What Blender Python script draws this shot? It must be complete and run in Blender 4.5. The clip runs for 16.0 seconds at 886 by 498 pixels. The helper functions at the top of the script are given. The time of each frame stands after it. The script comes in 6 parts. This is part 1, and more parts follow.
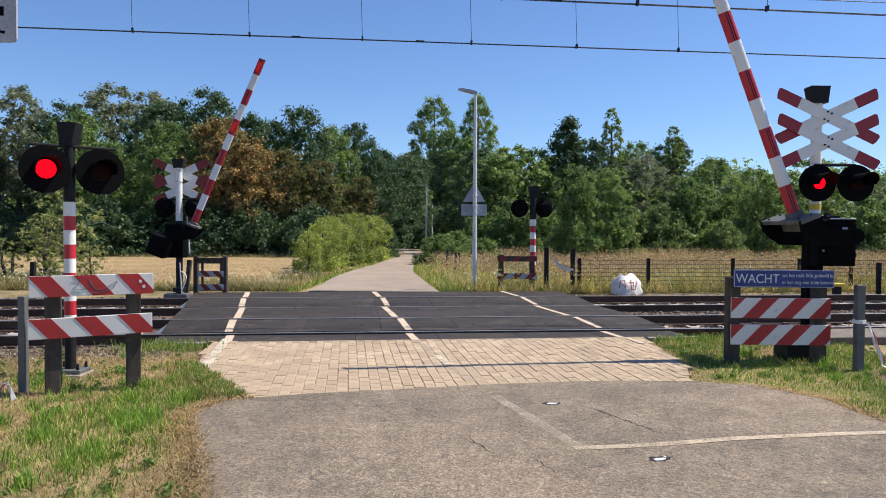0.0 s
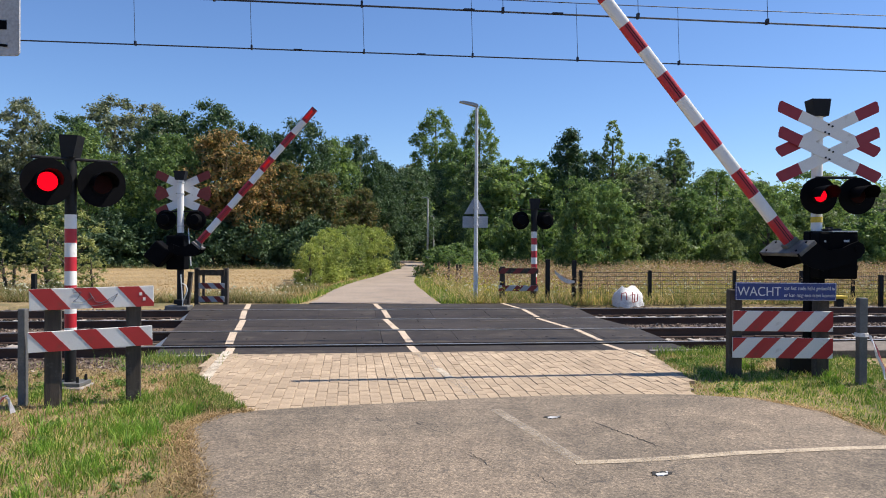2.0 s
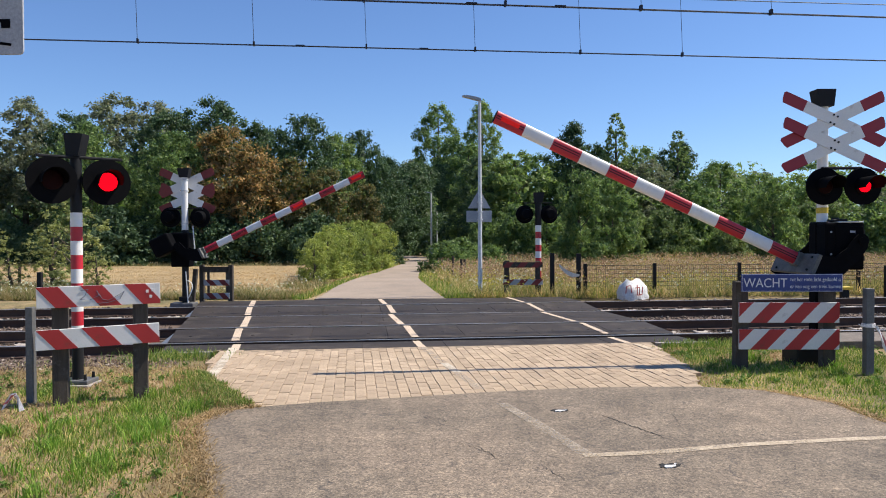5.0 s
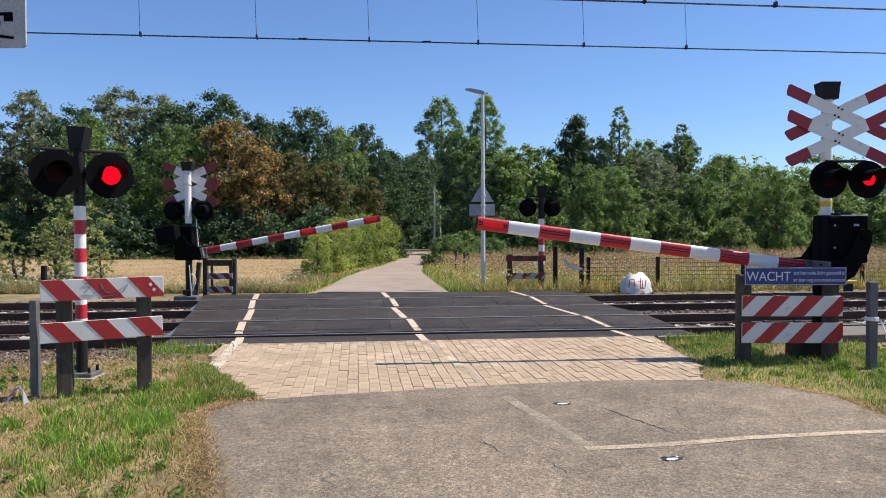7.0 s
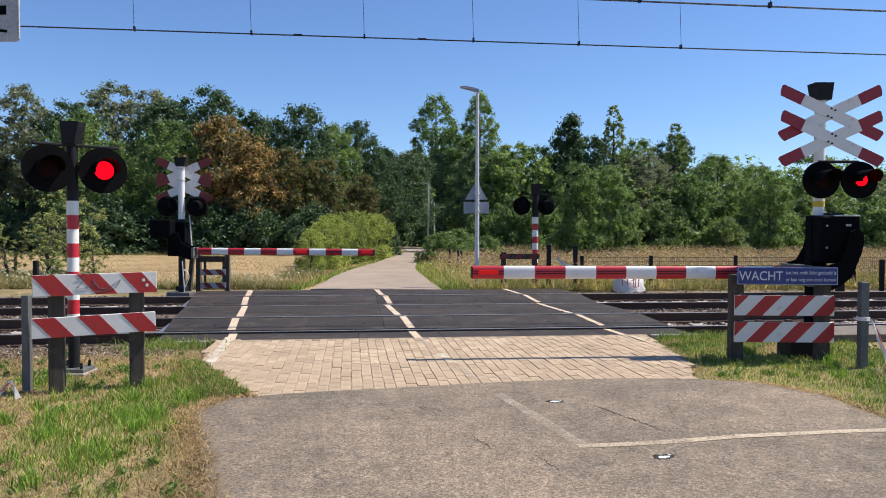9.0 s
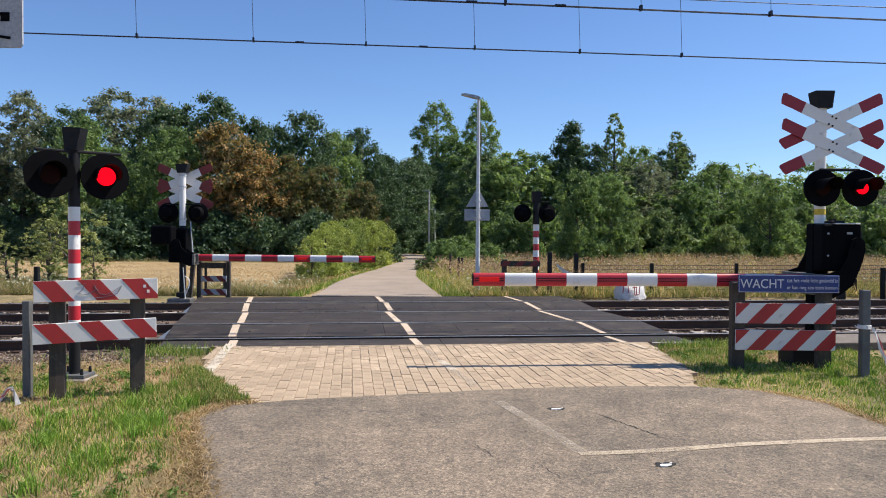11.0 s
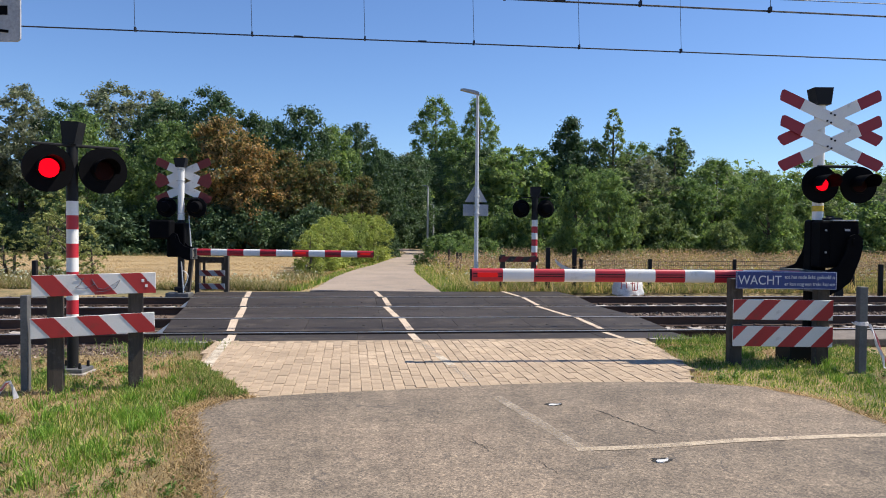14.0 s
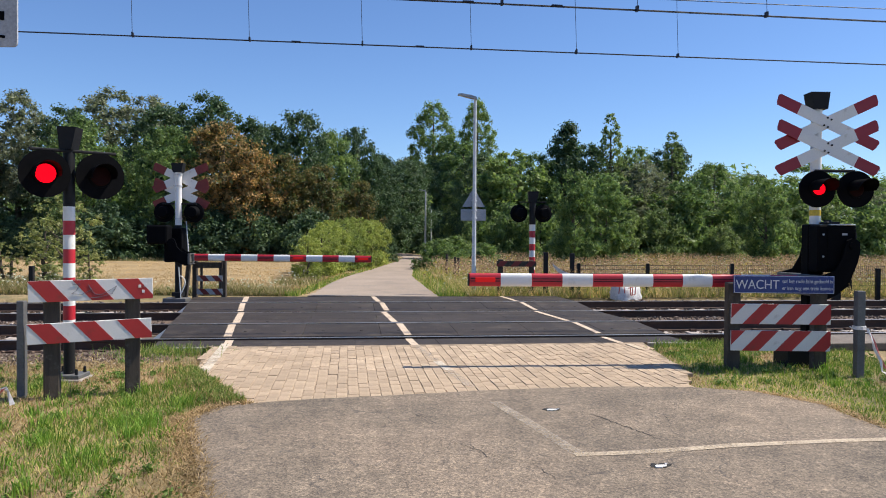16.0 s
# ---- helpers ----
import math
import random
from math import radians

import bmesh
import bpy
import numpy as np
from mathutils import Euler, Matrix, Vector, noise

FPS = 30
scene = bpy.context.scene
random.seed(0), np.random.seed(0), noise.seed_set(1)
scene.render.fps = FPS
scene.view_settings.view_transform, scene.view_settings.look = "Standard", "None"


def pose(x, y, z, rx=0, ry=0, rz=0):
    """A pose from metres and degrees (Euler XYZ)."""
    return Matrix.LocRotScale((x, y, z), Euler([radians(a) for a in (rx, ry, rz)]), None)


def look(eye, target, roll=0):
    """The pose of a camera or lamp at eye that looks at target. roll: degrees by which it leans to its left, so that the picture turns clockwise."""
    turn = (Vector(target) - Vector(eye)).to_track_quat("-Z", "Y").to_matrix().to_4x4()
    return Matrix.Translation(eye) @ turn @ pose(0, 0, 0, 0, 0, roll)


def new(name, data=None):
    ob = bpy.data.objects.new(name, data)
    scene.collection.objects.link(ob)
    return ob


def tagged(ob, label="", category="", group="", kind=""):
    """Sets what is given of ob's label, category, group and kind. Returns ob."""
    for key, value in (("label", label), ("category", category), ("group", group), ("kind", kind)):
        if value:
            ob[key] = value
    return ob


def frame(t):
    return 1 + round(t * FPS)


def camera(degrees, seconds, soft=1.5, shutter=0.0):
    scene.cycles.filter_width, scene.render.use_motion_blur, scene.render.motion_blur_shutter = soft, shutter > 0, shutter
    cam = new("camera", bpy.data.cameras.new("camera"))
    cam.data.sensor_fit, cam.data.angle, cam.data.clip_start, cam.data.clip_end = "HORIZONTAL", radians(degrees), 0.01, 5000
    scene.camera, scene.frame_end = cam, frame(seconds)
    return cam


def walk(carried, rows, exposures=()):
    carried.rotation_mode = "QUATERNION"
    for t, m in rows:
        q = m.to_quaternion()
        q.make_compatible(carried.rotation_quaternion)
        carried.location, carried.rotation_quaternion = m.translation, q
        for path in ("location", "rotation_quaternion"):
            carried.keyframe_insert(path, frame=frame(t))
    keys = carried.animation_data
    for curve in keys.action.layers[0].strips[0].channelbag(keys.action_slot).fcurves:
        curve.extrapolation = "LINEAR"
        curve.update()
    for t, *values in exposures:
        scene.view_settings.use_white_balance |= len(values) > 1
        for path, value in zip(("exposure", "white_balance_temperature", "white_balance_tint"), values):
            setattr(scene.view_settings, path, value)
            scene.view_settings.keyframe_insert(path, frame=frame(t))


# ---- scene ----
# camera: hand-held, standing on the apron in front of the crossing
cam = camera(62.19, 16.0, soft=1.0)
PATH = [
    (0.0, pose(-0.000, -0.000, 1.500, 88.641, -0.311, 0.017)),
    (0.5, pose(-0.007, -0.015, 1.501, 88.524, -0.419, -0.242)),
    (1.0, pose(-0.006, -0.009, 1.506, 88.831, -0.510, -0.200)),
    (1.5, pose(-0.002, 0.005, 1.509, 89.427, -0.074, 0.058)),
    (2.0, pose(0.006, 0.008, 1.511, 89.549, -0.339, 0.129)),
    (2.5, pose(-0.001, -0.002, 1.512, 89.500, -0.574, 0.407)),
    (3.0, pose(-0.006, 0.010, 1.506, 89.298, -0.299, 0.528)),
    (3.5, pose(-0.007, 0.010, 1.506, 89.181, -0.048, 0.338)),
    (4.0, pose(-0.014, 0.009, 1.509, 89.428, 0.198, 0.370)),
    (6.5, pose(-0.008, 0.010, 1.503, 88.633, 0.214, 0.441)),
    (7.0, pose(-0.007, 0.010, 1.504, 88.651, 0.215, 0.647)),
    (7.5, pose(-0.010, 0.012, 1.500, 88.611, 0.074, 0.744)),
    (8.0, pose(-0.010, 0.014, 1.501, 88.544, -0.019, 0.516)),
    (8.5, pose(-0.013, 0.007, 1.500, 88.489, -0.210, 0.297)),
    (9.0, pose(-0.010, 0.006, 1.503, 88.463, -0.173, 0.167)),
    (11.5, pose(-0.019, 0.004, 1.500, 89.089, -0.370, 0.213)),
    (12.0, pose(-0.021, 0.008, 1.500, 88.995, -0.427, 0.215)),
    (12.5, pose(-0.018, 0.004, 1.504, 89.074, -0.507, 0.257)),
    (13.0, pose(-0.016, 0.003, 1.502, 89.132, -0.495, 0.271)),
    (13.5, pose(-0.013, 0.004, 1.502, 88.836, -0.434, 0.258)),
    (14.0, pose(-0.013, 0.000, 1.505, 88.636, -0.513, 0.106)),
    (14.5, pose(-0.014, 0.004, 1.505, 88.459, -0.639, -0.061)),
    (15.0, pose(-0.009, 0.007, 1.504, 88.459, -0.706, -0.101)),
    (15.5, pose(-0.013, 0.011, 1.503, 88.643, -0.644, -0.125)),
    (16.0, pose(-0.012, 0.008, 1.507, 89.003, -0.421, -0.069)),
]
walk(cam, PATH)

# ---------------------------------------------------------------- light
SUN_DIR = Vector((0.70, 0.15, 1.0)).normalized()
sun_data = bpy.data.lights.new("sun", "SUN")
sun_data.energy, sun_data.angle, sun_data.color = 5.0, radians(0.53), (1.0, 0.93, 0.82)
sun = new("sun", sun_data)
sun.matrix_world = look(SUN_DIR * 60, (0, 0, 0))
world = bpy.data.worlds.new("world")
scene.world = world
world.use_nodes = True
wn = world.node_tree.nodes
sky = wn.new("ShaderNodeTexSky")
sky.sky_type, sky.sun_disc = "NISHITA", False
sky.sun_elevation = math.asin(SUN_DIR.z)
sky.sun_rotation = math.atan2(SUN_DIR.x, SUN_DIR.y)
sky.air_density, sky.dust_density, sky.ozone_density = 0.95, 0.1, 0.9
wn["Background"].inputs["Strength"].default_value = 0.079
tint = wn.new("ShaderNodeMix")
tint.data_type, tint.blend_type = "RGBA", "MULTIPLY"
tint.inputs[0].default_value = 1.0
tint.inputs[7].default_value = (0.755, 0.955, 1.29, 1)
world.node_tree.links.new(sky.outputs[0], tint.inputs[6])
world.node_tree.links.new(tint.outputs[2], wn["Background"].inputs["Color"])
scene.view_settings.exposure = 0.55


# ---------------------------------------------------------------- materials
def nodes_of(name):
    m = bpy.data.materials.new(name)
    m.use_nodes = True
    nt = m.node_tree
    return m, nt, nt.nodes["Principled BSDF"], nt.links.new


def noise_node(nt, scale, detail=5, rough=0.6, coord="Object", stretch=None):
    tc = nt.nodes.new("ShaderNodeTexCoord")
    n = nt.nodes.new("ShaderNodeTexNoise")
    n.inputs["Scale"].default_value, n.inputs["Detail"].default_value, n.inputs["Roughness"].default_value = scale, detail, rough
    src = tc.outputs[coord]
    if stretch:
        mp = nt.nodes.new("ShaderNodeMapping")
        mp.inputs["Scale"].default_value = stretch
        nt.links.new(src, mp.inputs[0])
        src = mp.outputs[0]
    nt.links.new(src, n.inputs["Vector"])
    return n


def ramp(nt, src, stops):
    r = nt.nodes.new("ShaderNodeValToRGB")
    el = r.color_ramp.elements
    while len(el) < len(stops):
        el.new(0.5)
    for e, (p, c) in zip(el, stops):
        e.position, e.color = p, (*c, 1) if len(c) == 3 else c
    nt.links.new(src, r.inputs[0])
    return r.outputs[0]


def mix(nt, fac, a, b, mode="MIX"):
    m = nt.nodes.new("ShaderNodeMix")
    m.data_type, m.blend_type = "RGBA", mode
    for sock, v in ((m.inputs[0], fac), (m.inputs[6], a), (m.inputs[7], b)):
        if isinstance(v, (int, float)):
            sock.default_value = v
        elif isinstance(v, tuple):
            sock.default_value = (*v, 1)
        else:
            nt.links.new(v, sock)
    return m.outputs[2]


def bump(nt, bsdf, height, strength=0.3, dist=0.01):
    b = nt.nodes.new("ShaderNodeBump")
    b.inputs["Strength"].default_value, b.inputs["Distance"].default_value = strength, dist
    nt.links.new(height, b.inputs["Height"])
    nt.links.new(b.outputs[0], bsdf.inputs["Normal"])


def surface(name, ca, cb, big=1.5, fine=60.0, rough=0.7, metal=0.0, bmp=0.25, dist=0.004, dirt=None, dirt_amount=0.5, spread=0.2,
            piece=0.0, stretch=None, gloss=0.5, grain=1.0):
    """Two-scale noise between ca and cb, with fine grain, optional dirt patches and per-piece variation."""
    m, nt, b, link = nodes_of(name)
    n1 = noise_node(nt, big, 4, 0.6, "Object", stretch)
    n2 = noise_node(nt, fine, 4, 0.7, "Object", stretch)
    col = ramp(nt, n1.outputs[0], [(0.5 - spread, ca), (0.5 + spread, cb)])
    g = ramp(nt, n2.outputs[0], [(0.3, (1 - 0.28 * grain,) * 3), (0.7, (1 + 0.15 * grain,) * 3)])
    col = mix(nt, 1.0, col, g, "MULTIPLY")
    if dirt:
        n3 = noise_node(nt, big * 3.1, 6, 0.7)
        f = ramp(nt, n3.outputs[0], [(0.62 - 0.3 * dirt_amount, (0, 0, 0)), (0.72, (1, 1, 1))])
        col = mix(nt, f, col, dirt)
    if piece:
        oi = nt.nodes.new("ShaderNodeObjectInfo")
        v = ramp(nt, oi.outputs["Random"], [(0.0, (1 - piece,) * 3), (1.0, (1 + piece * 0.6,) * 3)])
        col = mix(nt, 1.0, col, v, "MULTIPLY")
    link(col, b.inputs["Base Color"])
    b.inputs["Metallic"].default_value = metal
    b.inputs["Specular IOR Level"].default_value = gloss
    r = ramp(nt, n2.outputs[0], [(0.2, (max(rough - 0.12, 0.03),) * 3), (0.8, (min(rough + 0.12, 1),) * 3)])
    link(r, b.inputs["Roughness"])
    if bmp:
        bump(nt, b, n2.outputs[0], bmp, dist)
    return m


def leafy(name, stops, translucent=0.42, rough=0.55, through_tint=(1.1, 1.22, 0.78)):
    """Foliage: colour differs leaf by leaf, part of the light passes through."""
    m, nt, b, link = nodes_of(name)
    geo = nt.nodes.new("ShaderNodeNewGeometry")
    col = ramp(nt, geo.outputs["Random Per Island"], stops)
    n = noise_node(nt, 0.45, 3)
    v = ramp(nt, n.outputs[0], [(0.3, (0.65, 0.68, 0.7)), (0.7, (1.25, 1.2, 1.1))])
    col = mix(nt, 1.0, col, v, "MULTIPLY")
    oi = nt.nodes.new("ShaderNodeObjectInfo")
    v2 = ramp(nt, oi.outputs["Random"], [(0.0, (0.8, 0.85, 0.85)), (1.0, (1.2, 1.15, 1.1))])
    col = mix(nt, 1.0, col, v2, "MULTIPLY")
    link(col, b.inputs["Base Color"])
    b.inputs["Roughness"].default_value = rough
    b.inputs["Specular IOR Level"].default_value = 0.25
    tr = nt.nodes.new("ShaderNodeBsdfTranslucent")
    link(mix(nt, 1.0, col, through_tint, "MULTIPLY"), tr.inputs[0])
    ms = nt.nodes.new("ShaderNodeMixShader")
    ms.inputs[0].default_value = translucent
    link(b.outputs[0], ms.inputs[1])
    link(tr.outputs[0], ms.inputs[2])
    link(ms.outputs[0], nt.nodes["Material Output"].inputs[0])
    return m


def asphalt_material():
    m, nt, b, link = nodes_of("asphalt")
    n1 = noise_node(nt, 0.35, 5, 0.65)
    n2 = noise_node(nt, 2.2, 6, 0.7)
    n3 = noise_node(nt, 9.0, 5, 0.75)
    n4 = noise_node(nt, 170.0, 2, 0.8)
    n5 = noise_node(nt, 34.0, 3, 0.8)
    vor = nt.nodes.new("ShaderNodeTexVoronoi")
    tc = nt.nodes.new("ShaderNodeTexCoord")
    vor.inputs["Scale"].default_value = 85
    link(tc.outputs["Object"], vor.inputs["Vector"])
    col = ramp(nt, n1.outputs[0], [(0.34, (0.132, 0.112, 0.093)), (0.48, (0.176, 0.146, 0.118)), (0.64, (0.232, 0.187, 0.149))])
    col = mix(nt, 1.0, col, ramp(nt, n2.outputs[0], [(0.32, (0.74, 0.735, 0.73)), (0.68, (1.24, 1.22, 1.18))]), "MULTIPLY")
    col = mix(nt, 1.0, col, ramp(nt, n3.outputs[0], [(0.3, (0.78, 0.78, 0.79)), (0.7, (1.2, 1.19, 1.16))]), "MULTIPLY")
    col = mix(nt, 1.0, col, ramp(nt, vor.outputs["Color"], [(0.1, (0.62, 0.62, 0.63)), (0.5, (1.02, 1.01, 0.99)), (0.92, (1.58, 1.52, 1.43))]), "MULTIPLY")
    col = mix(nt, 1.0, col, ramp(nt, n4.outputs[0], [(0.3, (0.7, 0.7, 0.7)), (0.7, (1.3, 1.3, 1.28))]), "MULTIPLY")
    col = mix(nt, 1.0, col, ramp(nt, n5.outputs[0], [(0.32, (0.72, 0.72, 0.73)), (0.68, (1.24, 1.23, 1.21))]), "MULTIPLY")
    # hairline cracks in two sizes
    warp = noise_node(nt, 1.9, 6, 0.75)
    wv = nt.nodes.new("ShaderNodeVectorMath")
    wv.operation = "MULTIPLY_ADD"
    link(warp.outputs["Color"], wv.inputs[0])
    wv.inputs[1].default_value = (0.55, 0.55, 0.0)
    link(tc.outputs["Object"], wv.inputs[2])
    for scale, wide, lo in ((0.95, 0.0062, 0.45), (3.1, 0.018, 0.53)):
        cr = nt.nodes.new("ShaderNodeTexVoronoi")
        cr.feature = "DISTANCE_TO_EDGE"
        cr.inputs["Scale"].default_value = scale
        link(wv.outputs[0], cr.inputs["Vector"])
        cmask = ramp(nt, cr.outputs["Distance"], [(0.0, (0.8, 0.8, 0.8)), (wide, (0, 0, 0))])
        brk = ramp(nt, n2.outputs[0], [(lo, (0, 0, 0)), (lo + 0.07, (1, 1, 1))])
        col = mix(nt, mix(nt, 1.0, cmask, brk, "MULTIPLY"), col, (0.058, 0.053, 0.05))
    link(col, b.inputs["Base Color"])
    b.inputs["Roughness"].default_value = 0.88
    b.inputs["Specular IOR Level"].default_value = 0.3
    bump(nt, b, vor.outputs["Distance"], 0.45, 0.004)
    return m


def worn_paint(name, paint, cover=0.5, soft=0.07):
    """Road paint, worn through in places, where the surface under it shows."""
    m, nt, b, link = nodes_of(name)
    n1 = noise_node(nt, 3.0, 6, 0.75)
    n2 = noise_node(nt, 45.0, 5, 0.8)
    f = mix(nt, 0.55, n1.outputs["Color"], n2.outputs["Color"])
    f = ramp(nt, f, [(cover - soft, (0, 0, 0)), (cover + soft, (1, 1, 1))])
    tint = ramp(nt, n1.outputs[0], [(0.3, tuple(c * 0.82 for c in paint)), (0.7, paint)])
    link(tint, b.inputs["Base Color"])
    b.inputs["Roughness"].default_value = 0.8
    bump(nt, b, n2.outputs[0], 0.3, 0.003)
    tr = nt.nodes.new("ShaderNodeBsdfTransparent")
    ms = nt.nodes.new("ShaderNodeMixShader")
    link(f, ms.inputs[0])
    link(b.outputs[0], ms.inputs[1])
    link(tr.outputs[0], ms.inputs[2])
    link(ms.outputs[0], nt.nodes["Material Output"].inputs[0])
    return m


def glow(name, colour, strength):
    m, nt, b, link = nodes_of(name)
    b.inputs["Base Color"].default_value = (*[c * 0.5 for c in colour], 1)
    b.inputs["Roughness"].default_value, b.inputs["Specular IOR Level"].default_value = 1.0, 0.0
    b.inputs["Emission Color"].default_value = (*colour, 1)
    b.inputs["Emission Strength"].default_value = strength
    return m


def ground_material():
    m, nt, b, link = nodes_of("verge_soil")
    n1 = noise_node(nt, 0.5, 5, 0.65)
    n2 = noise_node(nt, 9.0, 6, 0.75)
    n3 = noise_node(nt, 70.0, 4, 0.7)
    col = ramp(nt, n1.outputs[0], [(0.35, (0.12, 0.115, 0.045)), (0.5, (0.24, 0.185, 0.09)), (0.65, (0.36, 0.265, 0.145))])
    col = mix(nt, 1.0, col, ramp(nt, n2.outputs[0], [(0.3, (0.6, 0.6, 0.6)), (0.7, (1.3, 1.25, 1.2))]), "MULTIPLY")
    col = mix(nt, 1.0, col, ramp(nt, n3.outputs[0], [(0.3, (0.7, 0.7, 0.7)), (0.7, (1.25, 1.25, 1.2))]), "MULTIPLY")
    link(col, b.inputs["Base Color"])
    b.inputs["Roughness"].default_value = 0.95
    bump(nt, b, n2.outputs[0], 0.7, 0.05)
    return m


ASPHALT = asphalt_material()
SOIL = ground_material()
PATHWAY = surface("far_road_asphalt", (0.245, 0.192, 0.148), (0.345, 0.272, 0.212), 0.5, 14, 0.9, dirt=(0.20, 0.17, 0.14), dirt_amount=0.3)
PAVER = surface("paver", (0.375, 0.278, 0.186), (0.475, 0.360, 0.248), 0.8, 38, 0.85, piece=0.14, dirt=(0.29, 0.215, 0.14), dirt_amount=0.5, grain=1.5)
JOINT = surface("joint_sand", (0.19, 0.142, 0.096), (0.36, 0.27, 0.182), 3.2, 60, 0.95, spread=0.12)
RUBBER = surface("crossing_panel", (0.030, 0.0235, 0.020), (0.049, 0.039, 0.033), 0.7, 50, 0.7, bmp=0.3, piece=0.16, dirt=(0.085, 0.070, 0.056), dirt_amount=0.35, gloss=0.25)
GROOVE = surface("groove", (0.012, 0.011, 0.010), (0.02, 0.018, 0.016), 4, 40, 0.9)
LINE_CREAM = worn_paint("line_cream", (0.58, 0.455, 0.335), 0.575, 0.06)
LINE_OLD = worn_paint("line_old", (0.54, 0.44, 0.32), 0.525, 0.09)
LINE_STONE = surface("painted_kerb", (0.46, 0.37, 0.26), (0.58, 0.47, 0.34), 6, 50, 0.85, dirt=(0.34, 0.26, 0.18), dirt_amount=0.5)
LINE_FAINT = worn_paint("line_faint", (0.46, 0.385, 0.30), 0.487, 0.09)
LINE_BRICK = worn_paint("line_on_paver", (0.60, 0.52, 0.41), 0.54)
LINE_GHOST = worn_paint("line_ghost_on_paver", (0.52, 0.43, 0.33), 0.47, 0.09)
RAIL_TOP = surface("rail_top", (0.64, 0.565, 0.48), (0.76, 0.68, 0.59), 2, 80, 0.38, metal=1.0, bmp=0.05)
RAIL_RUST = surface("rail_rust", (0.045, 0.026, 0.019), (0.085, 0.046, 0.03), 3, 60, 0.85)
BALLAST = surface("ballast", (0.095, 0.064, 0.046), (0.18, 0.128, 0.094), 6, 40, 0.95, piece=0.0, dirt=(0.06, 0.045, 0.037), dirt_amount=0.6)
SLEEPER = surface("sleeper_concrete", (0.42, 0.37, 0.33), (0.55, 0.50, 0.45), 3, 50, 0.9, dirt=(0.16, 0.12, 0.095), dirt_amount=0.8)
CONCRETE = surface("concrete", (0.30, 0.27, 0.25), (0.42, 0.385, 0.35), 3, 50, 0.9, dirt=(0.22, 0.19, 0.17))
WHITE = surface("white_paint", (0.70, 0.69, 0.67), (0.78, 0.77, 0.75), 2, 60, 0.4, bmp=0.03, dirt=(0.58, 0.56, 0.52), dirt_amount=0.05, grain=0.2)
RED = surface("red_paint", (0.42, 0.013, 0.026), (0.50, 0.019, 0.034), 2, 60, 0.42, bmp=0.03, dirt=(0.36, 0.03, 0.035), dirt_amount=0.1, grain=0.25)
RED_END = surface("red_blade_end", (0.25, 0.016, 0.030), (0.31, 0.021, 0.038), 2, 60, 0.5, bmp=0.03, grain=0.25)
# darker copy of the red, with the shade of sun-averted faces in its colour
RED_SHADE = surface("red_in_shade", (0.16, 0.02, 0.018), (0.22, 0.028, 0.024), 5, 60, 0.6, bmp=0.05)
RED_DARK = surface("red_board", (0.34, 0.020, 0.020), (0.43, 0.026, 0.026), 2, 60, 0.5, bmp=0.05, dirt=(0.26, 0.03, 0.025), dirt_amount=0.15, grain=0.3)
GREY_BOARD = surface("white_board", (0.66, 0.64, 0.61), (0.75, 0.73, 0.70), 2, 60, 0.5, bmp=0.05, dirt=(0.50, 0.47, 0.43), dirt_amount=0.1, grain=0.25)
BLACK = surface("black_metal", (0.007, 0.007, 0.008), (0.014, 0.014, 0.016), 3, 60, 0.6, bmp=0.08, gloss=0.25)
HOUSING = surface("black_housing", (0.0026, 0.0027, 0.0036), (0.0048, 0.005, 0.0062), 4, 70, 0.7, bmp=0.05, gloss=0.05)
GRATING = surface("dusty_grating", (0.13, 0.105, 0.085), (0.20, 0.165, 0.135), 5, 40, 0.9, dirt=(0.09, 0.075, 0.06), dirt_amount=0.5)
GALV = surface("galvanised_steel", (0.55, 0.56, 0.57), (0.68, 0.69, 0.70), 5, 50, 0.5, metal=0.15, bmp=0.06)
GREY_POST = surface("grey_post", (0.11, 0.11, 0.112), (0.17, 0.168, 0.168), 5, 50, 0.6, metal=0.3, bmp=0.1)
WOOD = surface("weathered_wood", (0.036, 0.028, 0.021), (0.080, 0.062, 0.047), 3, 30, 0.85, bmp=0.5, dist=0.006, stretch=(6, 6, 0.6), dirt=(0.12, 0.105, 0.085), dirt_amount=0.25)
BLUE = surface("sign_blue", (0.012, 0.03, 0.17), (0.018, 0.045, 0.22), 3, 40, 0.35, bmp=0.03)
SIGN_WHITE = surface("sign_lettering", (0.62, 0.64, 0.68), (0.72, 0.74, 0.78), 6, 60, 0.5, bmp=0)
SIGN_GREY = surface("sign_back", (0.30, 0.32, 0.35), (0.40, 0.42, 0.45), 4, 40, 0.5, metal=0.4, bmp=0.04)
SIGN_PANEL = surface("sign_panel", (0.34, 0.35, 0.38), (0.42, 0.43, 0.46), 4, 40, 0.6, bmp=0.02)
LENS = surface("dark_red_lens", (0.012, 0.002, 0.002), (0.018, 0.002, 0.002), 12, 60, 0.6, bmp=0, gloss=0.08)
LIT = glow("lit_red_lamp", (1.0, 0.002, 0.010), 1.3)
LIT_SMALL = glow("lit_boom_lamp", (0.9, 0.03, 0.03), 0.2)
YELLOW = surface("yellow_plastic", (0.60, 0.42, 0.03), (0.70, 0.5, 0.05), 5, 40, 0.5)
BAG = surface("bag_plastic", (0.62, 0.60, 0.57), (0.78, 0.76, 0.73), 6, 30, 0.6, bmp=0.6, dist=0.03)
TAPE = surface("barrier_tape", (0.72, 0.66, 0.64), (0.80, 0.76, 0.74), 8, 40, 0.5, bmp=0)
